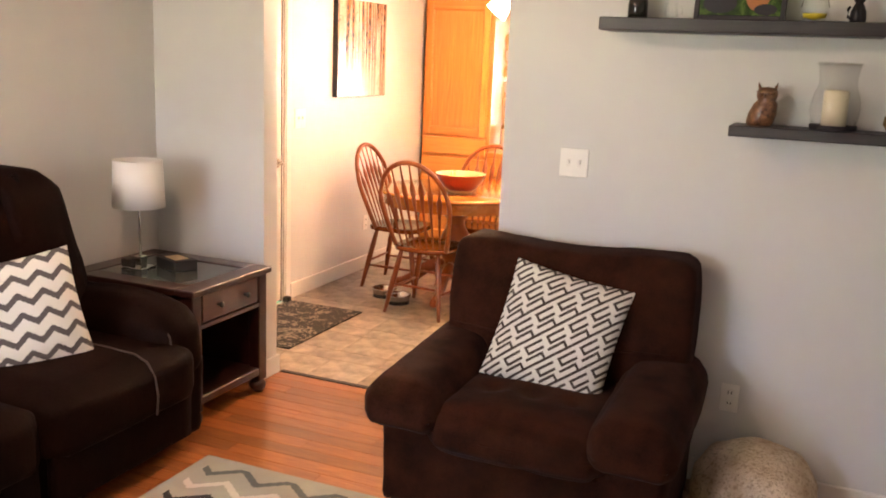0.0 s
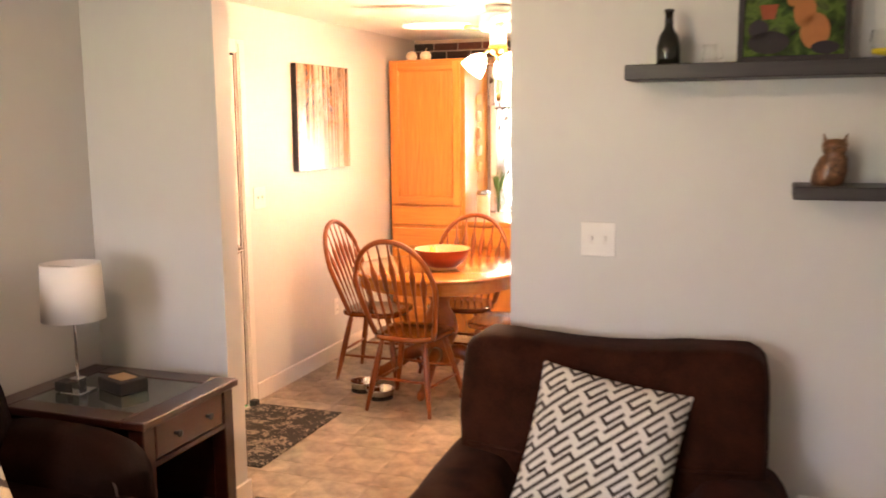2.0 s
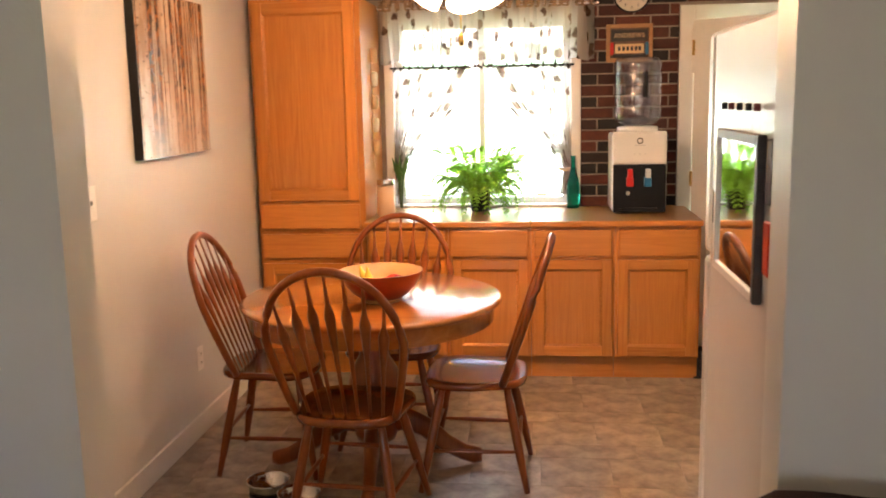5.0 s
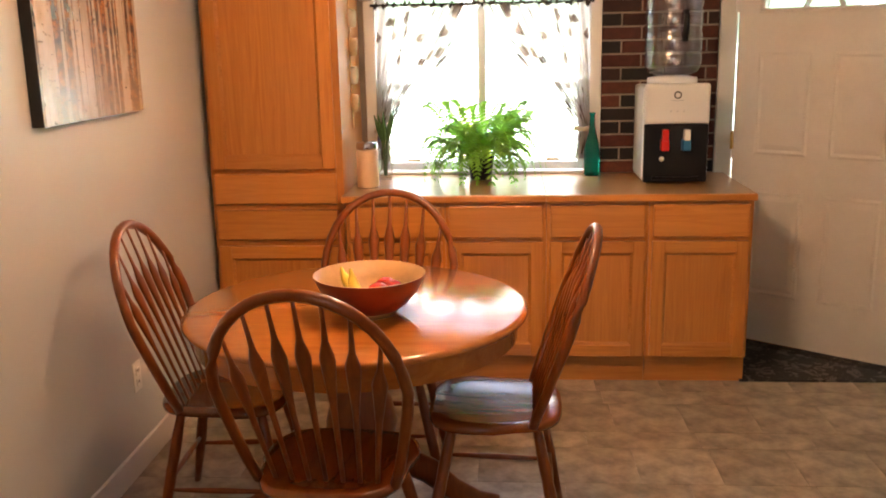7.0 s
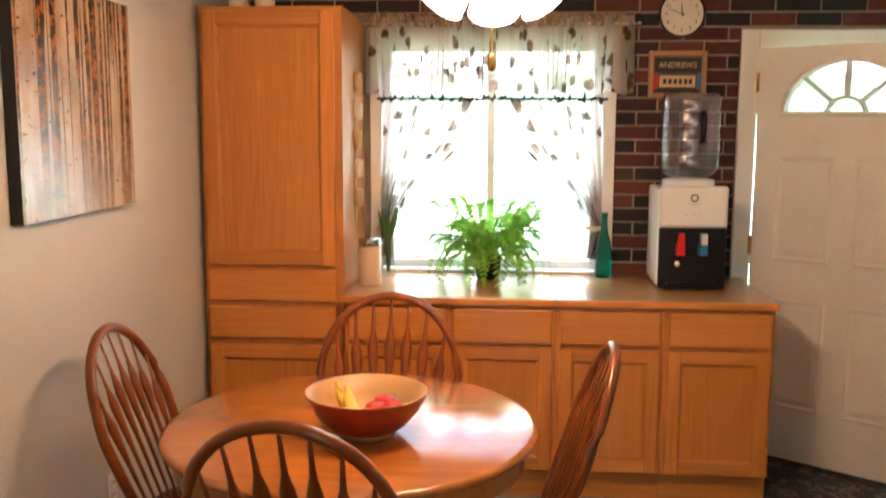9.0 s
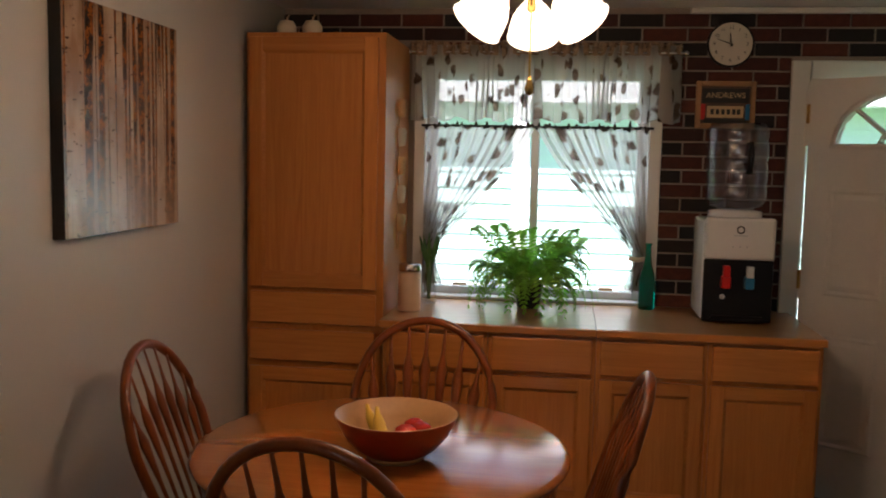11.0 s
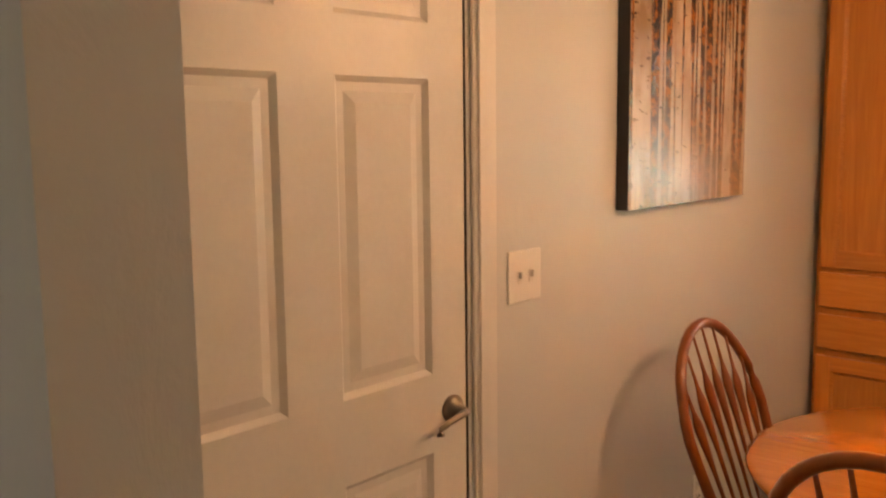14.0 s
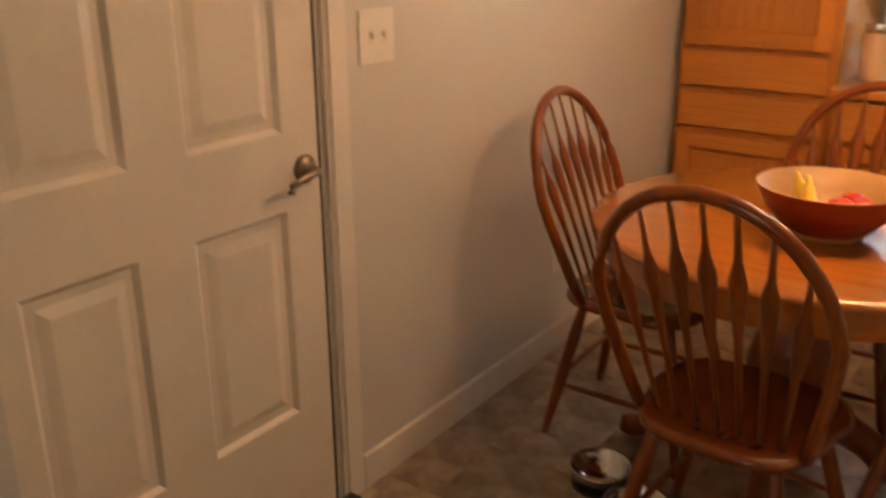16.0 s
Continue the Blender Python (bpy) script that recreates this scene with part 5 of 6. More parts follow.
for v in bm.verts:
    v.co.y += -0.16 * (0.93 - v.co.z) * 0.6
    v.co.z += -0.018 * math.cos(v.co.x * 7) if v.co.z > 0.8 else 0
part("backrest", bm, SUEDE, arm, "high padded backrest", True)
for s in (-1, 1):
    bm = soft_box(-0.142, 0.142, -0.90, -0.12, 0.37, 0.54, 0.06, 0.014, sub=18)
    for v in bm.verts:
        v.co.z += 0.06 * (v.co.y + 0.86) / 0.74 - 1.3 * v.co.x * v.co.x * (1 if v.co.z > 0.44 else 0.3)
    part("armrest", bm, SUEDE, arm, "rounded padded armrest", True, pose(s * 0.41, 0, 0))
    part("side_panel", soft_box(s * 0.41 - 0.105, s * 0.41 + 0.105, -0.80, -0.10, 0.04, 0.40, 0.03, 0.003), SUEDE, arm, smooth=True)
for x in (-0.44, 0.44):
    for y in (-0.74, -0.14):
        part("foot", lathe([(0, 0), (0.028, 0), (0.032, 0.05), (0, 0.05)], 12, centre=(x, y, 0)), BLACKMATT, arm)
part("seat_welt", tube([(-0.30, -0.862, 0.385), (-0.1, -0.888, 0.385), (0.1, -0.888, 0.385), (0.30, -0.862, 0.385)], 0.005, 6), SUEDE, arm)
part("base_welt", tube([(-0.30, -0.806, 0.30), (0.30, -0.806, 0.30)], 0.006, 6), SUEDE, arm)
part("back_welt", tube([(-0.44, -0.315, 0.62), (-0.2, -0.345, 0.615), (0.2, -0.345, 0.615), (0.44, -0.315, 0.62)], 0.006, 6), SUEDE, arm)
for x in (-0.15, 0.0, 0.15):
    for y in (-0.62, -0.44):
        part("tuft_button", lathe([(0, 0), (0.012, 0.001), (0.01, 0.006), (0, 0.008)], 10, centre=(x, y, 0.471)), SUEDE, arm)
pillow("throw_pillow", "cream throw pillow with a dark Greek-key pattern on the armchair", 0.47, pose(2.435, -0.43, 0.668, -24, 10, 2), fret, [IVORY, DKBROWN])

sofa = thing("recliner_sofa", "dark brown leather reclining sofa along the wall", "sofa", pose(0.11, -0.62, 0))
part("base", soft_box(0.06, 0.80, -2.0, -0.02, 0.05, 0.30, 0.03), LEATHER, sofa, smooth=True)
for y0, y1 in ((-0.90, -0.13), (-1.72, -0.92)):
    part("seat_cushion", soft_box(0.16, 0.92, y0, y1, 0.24, 0.49, 0.075, 0.02), LEATHER, sofa, "padded seat cushion", True)
    bm = soft_box(0.0, 0.34, y0, y1, 0.44, 1.15, 0.09, 0.03)
    for v in bm.verts:
        v.co.x += 0.20 * max(0, 0.8 - v.co.z)
        v.co.y -= 0.28 * max(0, v.co.z - 0.75) * (1 if v.co.y > (y0 + y1) / 2 else -1)
    part("backrest", bm, LEATHER, sofa, "padded recliner backrest", True)
    part("footrest", soft_box(0.84, 0.90, y0 + 0.02, y1 - 0.02, 0.08, 0.30, 0.025), LEATHER, sofa, smooth=True)
bm = soft_box(0.10, 0.86, -0.265, 0.0, 0.30, 0.60, 0.10, 0.012)
for v in bm.verts:
    v.co.z += 0.05 * math.sin(math.pi * max(0, min(1, (v.co.x - 0.1) / 0.76))) if v.co.z > 0.45 else 0
part("arm_pad", bm, LEATHER, sofa, "overstuffed arm pad", True)
part("arm_panel", soft_box(0.10, 0.84, -0.25, -0.01, 0.05, 0.42, 0.03), LEATHER, sofa, smooth=True)
part("arm_seam", tube([(0.862, -0.235, 0.12), (0.868, -0.235, 0.4), (0.845, -0.225, 0.52), (0.78, -0.21, 0.59)], 0.0045, 6), STITCH, sofa, "pale stitched seam")
part("seat_seam", tube([(0.94, -0.42, 0.28), (0.948, -0.42, 0.36), (0.935, -0.42, 0.43), (0.90, -0.42, 0.485), (0.84, -0.42, 0.508), (0.7, -0.42, 0.515), (0.5, -0.42, 0.515)], 0.0045, 6), STITCH, sofa, "pale stitched seam")
pillow("throw_pillow", "white throw pillow with grey chevrons on the leather sofa", 0.45, pose(0.60, -1.25, 0.655, -16, -9, 58), zigzag, [IVORY, CHARCOAL])

et = thing("end_table", "dark cherry end table with a glass inset and a drawer", "end table", pose(0, 0, 0))
EX0, EX1, EY0, EY1, EZ = 0.13, 0.86, -0.58, 0.02, 0.635
bm = bmesh.new()
for x0, x1, y0, y1 in ((EX0, EX0 + 0.10, EY0, EY1), (EX1 - 0.10, EX1, EY0, EY1), (EX0 + 0.10, EX1 - 0.10, EY0, EY0 + 0.10), (EX0 + 0.10, EX1 - 0.10, EY1 - 0.10, EY1)):
    box(bm, x0, x1, y0, y1, EZ - 0.03, EZ, 0.004)
part("top_frame", bm, CHERRY, et)
part("glass_inset", boxm(EX0 + 0.10, EX1 - 0.10, EY0 + 0.10, EY1 - 0.10, EZ - 0.014, EZ - 0.004), plain("smoked_glass_top", (0.055, 0.066, 0.064), 0.08, vary=0.05, relief=0), et, "greenish glass inset")
for x in (EX0 + 0.05, EX1 - 0.05):
    for y in (EY0 + 0.05, EY1 - 0.05):
        part("leg", boxm(x - 0.032, x + 0.032, y - 0.032, y + 0.032, 0.06, EZ - 0.03, 0.004), CHERRY, et)
        part("bun_foot", lathe([(0, 0), (0.025, 0), (0.04, 0.02), (0.042, 0.04), (0.03, 0.06), (0, 0.06)], 18, centre=(x, y, 0)), CHERRY, et, smooth=True)
part("drawer_front", boxm(EX1 - 0.045, EX1 - 0.02, EY0 + 0.09, EY1 - 0.09, 0.47, 0.60, 0.004), CHERRY_RED, et)
part("drawer_rail", boxm(EX1 - 0.06, EX1 - 0.02, EY0 + 0.08, EY1 - 0.08, 0.445, 0.465), CHERRY, et)
for y in (-0.38, -0.18):
    part("drawer_pull", lathe([(0, 0), (0.008, 0), (0.007, 0.012), (0.014, 0.02), (0.012, 0.028), (0, 0.03)], 14), BLACKMATT, et, smooth=True, at=pose(EX1 - 0.02, y, 0.535, 0, 90))
for y in (EY0 + 0.06, EY1 - 0.06):
    part("apron", boxm(EX0 + 0.08, EX1 - 0.08, y - 0.01, y + 0.01, 0.46, EZ - 0.03), CHERRY, et)
    part("side_panel", boxm(EX0 + 0.08, EX1 - 0.08, y - 0.006, y + 0.006, 0.13, 0.46), CHERRY, et)
part("back_panel", boxm(EX0 + 0.04, EX0 + 0.05, EY0 + 0.08, EY1 - 0.08, 0.13, EZ - 0.03), CHERRY, et)
part("lower_shelf", boxm(EX0 + 0.02, EX1 - 0.02, EY0 + 0.02, EY1 - 0.02, 0.09, 0.13, 0.005), CHERRY, et)

tl = thing("table_lamp", "small table lamp with a white drum shade and chrome stem", "lamp", pose(0.355, -0.33, EZ - 0.004))
part("base", boxm(-0.022, 0.022, -0.022, 0.022, 0, 0.06, 0.003, 2), CHROME, tl)
part("foot_plate", boxm(-0.05, 0.05, -0.05, 0.05, 0, 0.008, 0.002), CHROME, tl)
part("stem", tube([(0, 0, 0.06), (0, 0, 0.42)], 0.006, 10), CHROME, tl, smooth=True)
part("shade", lathe([(0.117, 0.295), (0.120, 0.295), (0.112, 0.515), (0.109, 0.515), (0.117, 0.295)], 44), FABRIC_W, tl, "white drum shade", True)
part("spider", tube([(-0.109, 0, 0.50), (0.109, 0, 0.50)], 0.002, 5), CHROME, tl)
kb = thing("keepsake_box", "low black box with a tan inlaid lid on the end table", "box", pose(0.50, -0.245, EZ - 0.004, 0, 0, -20))
part("box", boxm(-0.085, 0.085, -0.06, 0.06, 0, 0.05, 0.003), BLACKMATT, kb)
part("inlay", boxm(-0.05, 0.05, -0.035, 0.035, 0.0502, 0.053), TAN, kb, "tan inlay")
solid("phone_stand", boxm(0.27, 0.33, -0.37, -0.31, EZ, EZ + 0.04, 0.004), BLACKMATT, "small black stand on the end table", "stand")

bk = thing("fleece_pouf", "round cream speckled fleece pouf by the outlet", "pouf", pose(3.19, -0.25, 0))
bm = lathe([(0, 0.0), (0.16, 0.0), (0.20, 0.03), (0.225, 0.10), (0.22, 0.18), (0.18, 0.25), (0.11, 0.285), (0.04, 0.295), (0, 0.295)], 48)
for v in bm.verts:
    v.co += noise.noise_vector(v.co * 9) * 0.014 + noise.noise_vector(v.co * 30) * 0.004
m_, t_, p_ = nodes_of("speckled_fleece")
cv_ = coords(t_)
base_ = ramp(t_, noise_tex(t_, cv_, 6, 4), [(0.35, (0.46, 0.33, 0.21)), (0.6, (0.72, 0.60, 0.45)), (0.75, (0.80, 0.70, 0.56))])
fl_ = ramp(t_, noise_tex(t_, cv_, 80, 3), [(0.52, (0, 0, 0)), (0.62, (0.5, 0.5, 0.5))])
t_.links.new(mix_rgb(t_, fl_, base_, (0.22, 0.13, 0.07)), p_.inputs["Base Color"])
p_.inputs["Roughness"].default_value = 0.95
bump(t_, p_, noise_tex(t_, cv_, 120, 3), 0.7, 0.01)
part("cover", bm, m_, bk, smooth=True)
for k in range(5):
    a = radians(150 + 22 * k)
    part("tassel", tube([(0.215 * math.cos(a), 0.215 * math.sin(a), 0.12), (0.24 * math.cos(a), 0.24 * math.sin(a), 0.08), (0.245 * math.cos(a), 0.245 * math.sin(a), 0.03)], [0.012, 0.018, 0.006], 8), m_, bk, smooth=True)

solid("door_wedge", boxm(0.02, 0.065, 1.40, 1.445, 0.0, 0.04, 0.006, 2), BLACKMATT, "small black rubber wedge at the inner door", "door stop")
# area rug laid out cell by cell
bm = bmesh.new()
NX, NY, RX0, RX1, RY0, RY1 = 230, 300, 1.08, 2.75, -3.0, -0.77
grid = [[bm.verts.new((RX0 + (RX1 - RX0) * i / NX, RY0 + (RY1 - RY0) * j / NY, 0.012)) for i in range(NX + 1)] for j in range(NY + 1)]
for j in range(NY):
    for i in range(NX):
        u, v = (i + 0.5) / NX * (RX1 - RX0), (NY - j - 0.5) / NY * (RY1 - RY0)
        mi = 0
        if 0.06 < u < RX1 - RX0 - 0.06 and v > 0.05:
            k = (v + abs((u / 0.22 % 1) - 0.5) * 0.17) / 0.06
            mi = (1, 0, 1, 0, 3, 0, 2, 0)[int(k) % 8] if k % 1 < 0.62 else 0
        f = bm.faces.new((grid[j][i], grid[j][i + 1], grid[j + 1][i + 1], grid[j + 1][i]))
        f.material_index = mi
ed = [e for e in bm.edges if e.is_boundary]
ex = bmesh.ops.extrude_edge_only(bm, edges=ed)
for v in [g for g in ex["geom"] if isinstance(g, bmesh.types.BMVert)]:
    v.co.z = 0.0
solid("area_rug", bm, [RUGBASE, RUGGREY, RUGBLACK, RUGWHITE], "grey-beige area rug with slate and white chevrons", "rug")

cl = thing("ceiling_light", "round frosted glass ceiling light over the living room", "ceiling light", pose(1.55, -2.15, CEIL))
part("canopy", lathe([(0, 0), (0.15, 0), (0.155, -0.012), (0.15, -0.022), (0, -0.022)], 36), BRASS, cl, smooth=True)
dome = part("dome", lathe([(0.145, -0.022), (0.14, -0.045), (0.11, -0.075), (0.06, -0.092), (0, -0.096)], 36), SHADE, cl, "lit frosted glass dome", True)
dome.visible_shadow = False

# ---- wall shelves and ornaments ----
for x0, x1, z0, z1, lb in ((2.455, 3.43, 1.795, 1.842, "upper"), (2.957, 3.885, 1.434, 1.473, "lower")):
    solid("floating_shelf", boxm(x0, x1, -0.215, -0.001, z0, z1, 0.003), SHELF_W, "dark charcoal floating wall shelf holding ornaments", "shelf", group="floating shelves")
S1, S2 = 1.842, 1.473
bo = thing("wine_bottle", "small dark green glass bottle on the upper shelf", "bottle", pose(2.575, -0.11, S1))
part("bottle", lathe([(0, 0), (0.034, 0), (0.037, 0.006), (0.037, 0.055), (0.03, 0.09), (0.014, 0.115), (0.0125, 0.16), (0.016, 0.162), (0.016, 0.172), (0.0, 0.172)], 24), DARKGLASS, bo, smooth=True)
pt = thing("glass_pitcher", "tiny clear glass pitcher on the upper shelf", "pitcher", pose(2.70, -0.11, S1))
part("jug", lathe([(0, 0.003), (0.022, 0), (0.026, 0.006), (0.026, 0.03), (0.02, 0.045), (0.024, 0.06), (0.0215, 0.06), (0.0175, 0.045), (0.0235, 0.03), (0.023, 0.008), (0, 0.006)], 20), CLEAR, pt, smooth=True)
part("handle", tube([(0.02, 0, 0.05), (0.038, 0, 0.045), (0.038, 0, 0.02), (0.024, 0, 0.012)], 0.003, 6), CLEAR, pt, smooth=True)
pf = thing("picture_frame", "black-framed photo of a garden scene leaning on the shelf", "picture", pose(2.94, -0.10, S1, -8, 0, -2))
for x0, x1, z0, z1 in ((-0.16, -0.142, 0, 0.24), (0.142, 0.16, 0, 0.24), (-0.142, 0.142, 0, 0.018), (-0.142, 0.142, 0.222, 0.24)):
    part("frame_member", boxm(x0, x1, -0.012, 0.006, z0, z1, 0.002), BLACKMATT, pf)
m_, t_, p_ = nodes_of("garden_photo")
cv_ = coords(t_)
t_.links.new(ramp(t_, noise_tex(t_, cv_, 16, 4, 0.6, 0.6), [(0.32, (0.010, 0.018, 0.007)), (0.48, (0.03, 0.07, 0.014)), (0.58, (0.09, 0.17, 0.03)), (0.7, (0.03, 0.035, 0.025))]), p_.inputs["Base Color"])
p_.inputs["Roughness"].default_value = 0.15
part("photo", boxm(-0.143, 0.143, -0.006, 0.0, 0.017, 0.223), m_, pf, "green garden photo")
blob = bmesh.new()
for cx, cz, rx, rz_ in ((0.03, 0.15, 0.032, 0.05), (0.06, 0.09, 0.042, 0.055), (0.0, 0.185, 0.022, 0.018)):
    vs = [blob.verts.new((cx + rx * math.cos(2 * math.pi * k / 20), -0.0068, cz + rz_ * math.sin(2 * math.pi * k / 20))) for k in range(20)]
    blob.faces.new(vs)
part("ginger_shape", blob, plain("photo_ginger", (0.42, 0.17, 0.06), 0.2, relief=0), pf)
blob = bmesh.new()
for cx, cz, rx, rz_ in ((-0.07, 0.06, 0.06, 0.035), (-0.1, 0.10, 0.03, 0.03), (0.09, 0.04, 0.04, 0.02)):
    vs = [blob.verts.new((cx + rx * math.cos(2 * math.pi * k / 20), -0.0072, cz + rz_ * math.sin(2 * math.pi * k / 20))) for k in range(20)]
    blob.faces.new(vs)
part("stone_shape", blob, plain("photo_stone", (0.035, 0.035, 0.037), 0.2, relief=0), pf)
blob = bmesh.new()
blob.faces.new([blob.verts.new(p) for p in ((-0.10, -0.0075, 0.175), (-0.045, -0.0075, 0.175), (-0.055, -0.0075, 0.13), (-0.09, -0.0075, 0.13))])
part("pot_shape", blob, plain("photo_terracotta", (0.32, 0.09, 0.04), 0.2, relief=0), pf)
cg = thing("candle_glass", "glass candle cup with yellow wax and a wire handle", "candle holder", pose(3.195, -0.11, S1))
part("cup", lathe([(0, 0.003), (0.03, 0), (0.042, 0.015), (0.046, 0.045), (0.036, 0.075), (0.037, 0.085), (0.034, 0.085), (0.033, 0.075), (0.043, 0.045), (0.039, 0.017), (0, 0.006)], 28), CLEAR, cg, smooth=True)
part("wax", lathe([(0, 0.008), (0.037, 0.016), (0.041, 0.03), (0, 0.03)], 24), YELLOW, cg, "yellow wax", True)
part("wire_handle", tube([(-0.038, 0, 0.085), (-0.045, 0, 0.055), (-0.046, -0.01, 0.05)], 0.0018, 5), BLACKMATT, cg)
part("wire_handle", tube([(0.038, 0, 0.085), (0.045, 0, 0.055), (0.046, -0.01, 0.05)], 0.0018, 5), BLACKMATT, cg)
# black cat figurine: one plain mesh
bm = lathe([(0, 0), (0.024, 0), (0.027, 0.012), (0.025, 0.04), (0.016, 0.062), (0.012, 0.068), (0.018, 0.075), (0.02, 0.088), (0.015, 0.1), (0, 0.104)], 20)
for s in (-1, 1):
    tube([(s * 0.012, 0, 0.095), (s * 0.015, 0, 0.118)], [0.007, 0.001], 6, bm)
tube([(0.02, 0.01, 0.01), (0.034, 0.0, 0.02), (0.036, 0, 0.045), (0.03, 0, 0.055)], 0.005, 6, bm)
solid("cat_figurine", bm, BLACK, "small sitting black cat figurine on the upper shelf", "figurine", smooth=True, at=pose(3.335, -0.11, S1, 0, 0, 200))
bm = lathe([(0, 0), (0.036, 0), (0.042, 0.012), (0.043, 0.045), (0.036, 0.08), (0.031, 0.092), (0.036, 0.105), (0.037, 0.122), (0.03, 0.136), (0, 0.14)], 24)
for v in bm.verts:
    v.co.x *= 1.15 if v.co.z < 0.09 else 1.0
    v.co.x += -0.22 * (0.09 - v.co.z) if v.co.z < 0.09 else 0
for s in (-1, 1):
    tube([(s * 0.024, 0, 0.125), (s * 0.034, -0.004, 0.155)], [0.009, 0.001], 6, bm)
    lathe([(0, -0.004), (0.011, -0.004), (0.011, 0.002), (0, 0.004)], 12, bm, (s * 0.015, -0.034, 0.115))
tube([(0, -0.034, 0.11), (0, -0.046, 0.1)], [0.006, 0.001], 6, bm)
for v in bm.verts:
    v.co += noise.noise_vector(v.co * 60) * 0.0012
solid("owl_figurine", bm, OWLC, "glazed brown owl figurine on the lower shelf", "figurine", smooth=True, at=pose(3.07, -0.12, S2, 0, 0, -8))
la = thing("glass_lantern", "large clear glass lantern with a cream pillar candle", "lantern", pose(3.30, -0.115, S2))
part("jar", lathe([(0, 0.004), (0.06, 0), (0.075, 0.015), (0.085, 0.07), (0.078, 0.12), (0.062, 0.16), (0.066, 0.2), (0.072, 0.235), (0.069, 0.235), (0.063, 0.2), (0.059, 0.16), (0.075, 0.12), (0.082, 0.07), (0.072, 0.018), (0, 0.01)], 36), CLEAR, la, smooth=True)
part("candle", lathe([(0, 0.012), (0.042, 0.012), (0.042, 0.135), (0.036, 0.14), (0.01, 0.134), (0, 0.134)], 28), WAX, la, "cream pillar candle", True)
part("base_ring", lathe([(0.055, 0), (0.078, 0.002), (0.08, 0.018), (0.07, 0.014)], 32), BLACKMATT, la)
part("rim_wire", lathe([(0.071, 0.225), (0.075, 0.225), (0.075, 0.229), (0.071, 0.229), (0.071, 0.225)], 32), CLEAR, la)
go = thing("gold_ornament", "small round mottled gold ornament on the lower shelf", "ornament", pose(3.50, -0.12, S2))
part("body", lathe([(0, 0), (0.025, 0.003), (0.042, 0.03), (0.04, 0.055), (0.022, 0.075), (0.008, 0.08), (0, 0.08)], 24), plain("mottled_gold", (0.3, 0.19, 0.06), 0.35, 0.5, 0.5, 30), go, smooth=True)

# ---- outdoors, seen through the window ----
solid("ground", boxm(-200, 200, -200, 400, -0.6, -0.35), LAWN, "green lawn behind the house", "lawn", "structure")
po = thing("porch", "white-painted porch post and beam outside the window", "porch")
part("post", boxm(1.05, 1.17, 6.2, 6.32, -0.35, 2.35, 0.006), TRIM, po)
part("post", boxm(3.9, 4.02, 6.2, 6.32, -0.35, 2.35, 0.006), TRIM, po)
part("beam", boxm(-2.0, 5.0, 6.2, 6.34, 2.02, 2.2, 0.006), TRIM, po)
part("rail", boxm(-2.0, 5.0, 6.22, 6.30, 0.62, 0.70, 0.006), TRIM, po)
for k in range(26):
    part("baluster", boxm(-1.9 + k * 0.26, -1.86 + k * 0.26, 6.24, 6.28, -0.3, 0.62), TRIM, po)


nh = thing("neighbour_house", "pale aqua lap-sided house across the lawn", "house")
part("wall", boxm(-14, 16, 11.0, 16.0, -0.35, 2.45), SIDING, nh)
for k in range(14):
    bm = bmesh.new()
    z0 = -0.3 + 0.195 * k
    vs = [bm.verts.new(p) for p in ((-14, 10.97, z0), (16, 10.97, z0), (16, 10.995, z0 + 0.195), (-14, 10.995, z0 + 0.195), (-14, 11.0, z0), (16, 11.0, z0))]
    bm.faces.new(vs[:4]), bm.faces.new((vs[0], vs[4], vs[5], vs[1]))
    part("siding_board", bm, SIDING, nh)
bm = bmesh.new()
vs = [bm.verts.new(p) for p in ((-15, 10.4, 2.4), (17, 10.4, 2.4), (17, 13.5, 4.0), (-15, 13.5, 4.0), (17, 16.6, 2.4), (-15, 16.6, 2.4))]
bm.faces.new(vs[:4]), bm.faces.new((vs[3], vs[2], vs[4], vs[5])), bm.faces.new((vs[0], vs[3], vs[5])), bm.faces.new((vs[1], vs[4], vs[2]))
part("roof", bm, ROOFING, nh)
part("fascia", boxm(-15, 17, 10.37, 10.4, 2.28, 2.46, 0.004), TRIM, nh)

# ---- pieces of floors and wall ----


def piece_mesh(name, w, d, h, material, bev=0.002):
    """A small slab with its top edges eased; w, d across, top at z 0."""
    me = bpy.data.meshes.new(name)
    x, y = w / 2, d / 2
    vs = [(-x, -y, -h), (x, -y, -h), (x, y, -h), (-x, y, -h), (-x, -y, -bev), (x, -y, -bev), (x, y, -bev), (-x, y, -bev),
          (-x + bev, -y + bev, 0), (x - bev, -y + bev, 0), (x - bev, y - bev, 0), (-x + bev, y - bev, 0)]
    fs = [(8, 9, 10, 11)]
    for k in range(4):
        n = (k + 1) % 4
        fs += [(k, n, 4 + n, 4 + k), (4 + k, 4 + n, 8 + n, 8 + k)]
    me.from_pydata(vs, [], fs)
    me.materials.append(material)
    return me


MESHES = {}


def piece(name, w, d, h, material, parent, m, bev=0.002):
    key = (name, round(w, 3), round(d, 3))
    if key not in MESHES:
        MESHES[key] = piece_mesh(name, w, d, h, material, bev)
    ob = new(name, MESHES[key])
    ob.parent = parent
    ob.matrix_basis = m


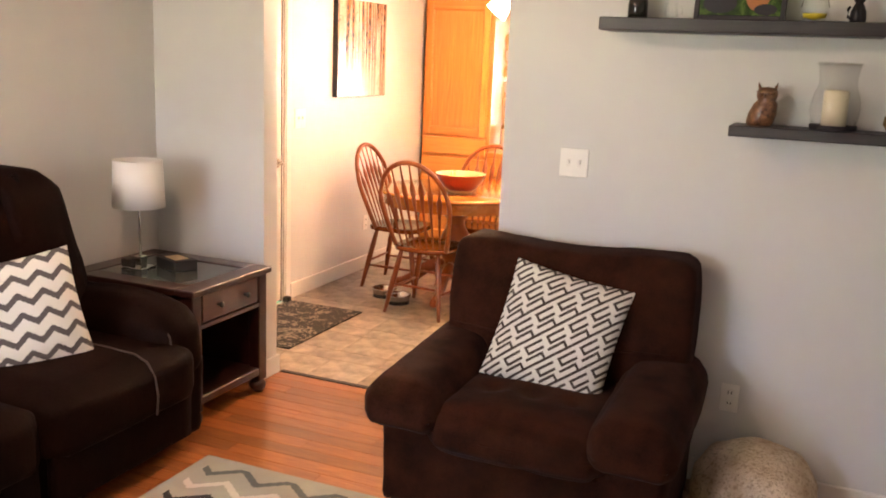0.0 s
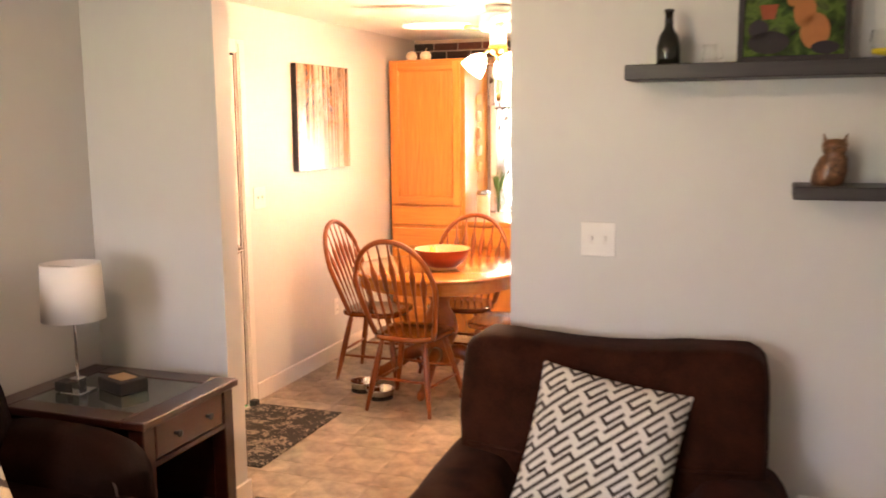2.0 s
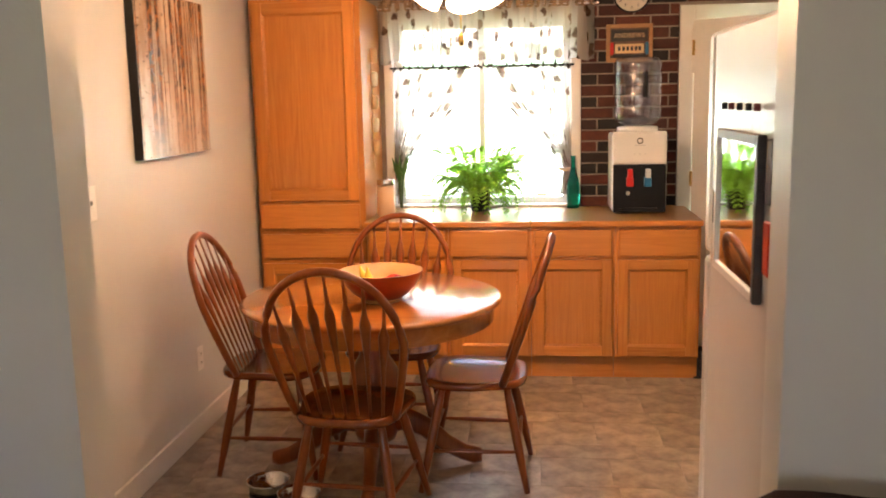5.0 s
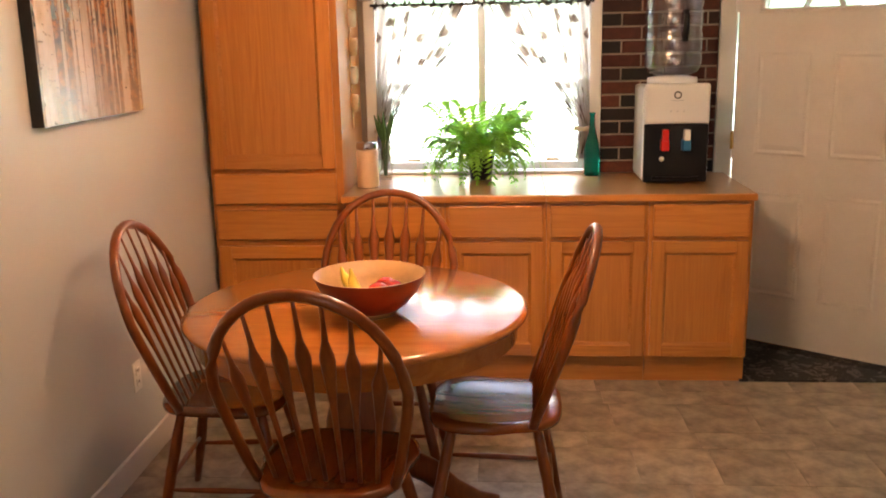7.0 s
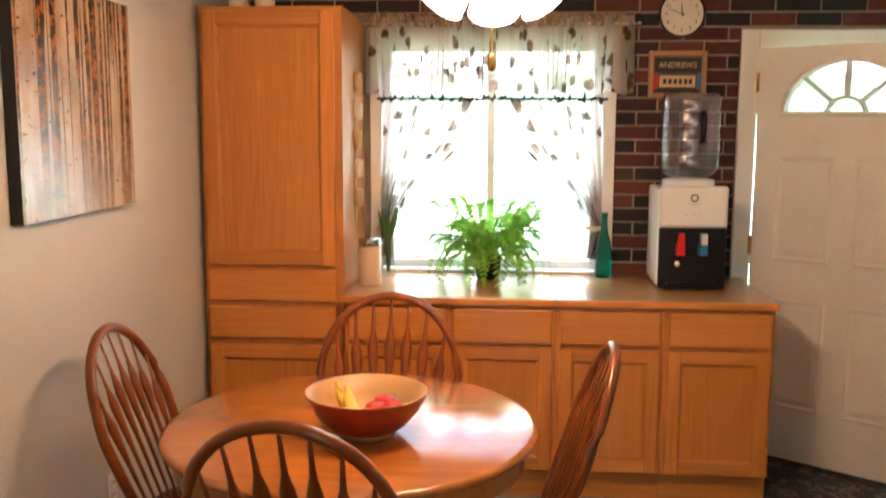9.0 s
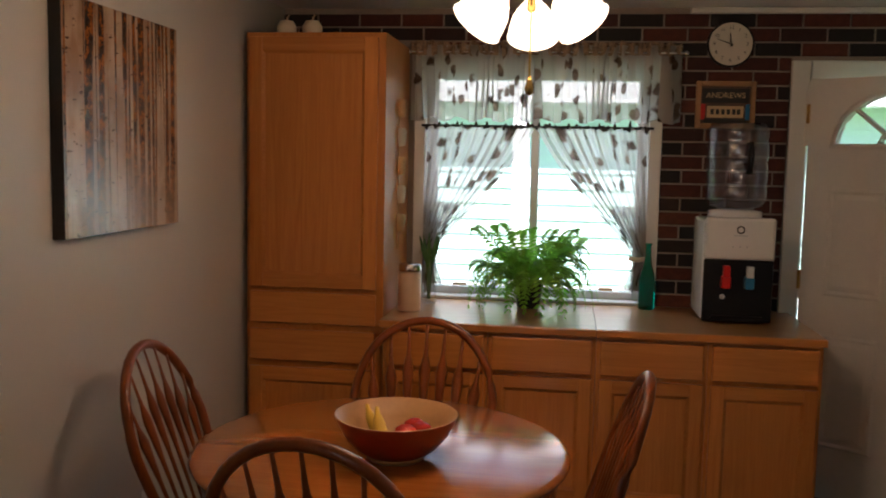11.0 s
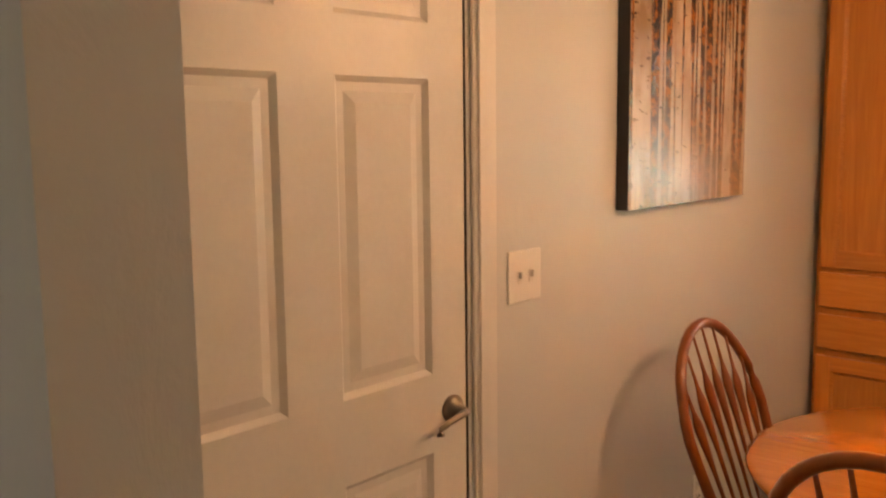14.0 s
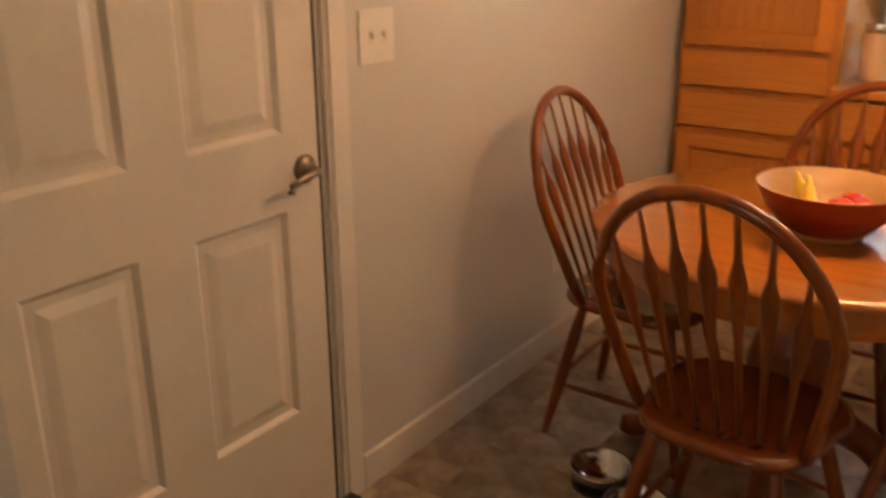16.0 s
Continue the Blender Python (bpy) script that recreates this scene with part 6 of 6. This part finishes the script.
# laminate planks run across the living room
row, y = 0, 0.26
while y > -4.99:
    d = min(0.0855, y + 5.0)
    x = 0.0
    off = (row * 0.47) % 1.2
    cuts = [0.0] + [c for c in [off + 1.2 * k for k in range(4)] if 0.05 < c < RW - 0.05] + [RW]
    for a, b in zip(cuts, cuts[1:]):
        piece("plank", b - a - 0.001, d - 0.001, 0.004, PLANK, floor_l, pose((a + b) / 2, y - d / 2, 0), 0.001)
    y -= d
    row += 1
# vinyl tiles in a staggered two-size layout
y, row = 0.26, 0
while y < BW - 0.02:
    d = min((0.30, 0.15)[row % 2], BW - y)
    w = (0.30, 0.45)[row % 2]
    x = -((row * 0.17) % w)
    while x < RW:
        a, b = max(0.0, x), min(RW, x + w)
        if b - a > 0.01:
            piece("tile", b - a - 0.0015, d - 0.0015, 0.004, VINYL, floor_k, pose((a + b) / 2, y + d / 2, 0), 0.0008)
        x += w
    y += d
    row += 1
solid("threshold", boxm(0.76, 2.03, 0.245, 0.275, 0.0, 0.006, 0.002), GAPSHADE_METAL, "thin metal strip between planks and vinyl", "trim", "structure")
# bricks where the wall shows above the counter, window and door
BL, BH, J = 0.203, 0.058, 0.0097


def free(x0, x1, z0, z1):
    for a, b, c, d in ((WX0 - 0.06, WX1 + 0.062, WZ0 - 0.05, WZ1 + 0.06), (DX0 - 0.075, DX1 + 0.075, -1, DZ1 + 0.075), (-1, 0.655, -1, 2.15), (-1, DX0, -1, 0.907)):
        if x1 > a and x0 < b and z1 > c and z0 < d:
            return False
    return True


z, row = 0.908, 0
while z + BH < 2.325:
    x = -0.1 * (row % 2) - 0.03
    while x < RW:
        a, b = max(0.002, x), min(RW - 0.002, x + BL)
        # cut a brick that runs into an opening
        for e in (WX1 + 0.064, DX1 + 0.077):
            if a < e < b and z < (WZ1 + 0.06 if e < 2.2 else DZ1 + 0.075):
                a = e
        for e in (WX0 - 0.062, DX0 - 0.077):
            if a < e < b and z < (WZ1 + 0.06 if e < 1 else DZ1 + 0.075):
                b = e
        if b - a > 0.025 and free(a, b, z, z + BH):
            piece("brick", b - a, BH, 0.012, BRICK, wall_n, pose((a + b) / 2, BW - 0.004 + 0.003 * random.random(), z + BH / 2, 90), 0.003)
        x += BL + J
    z += BH + J
    row += 1
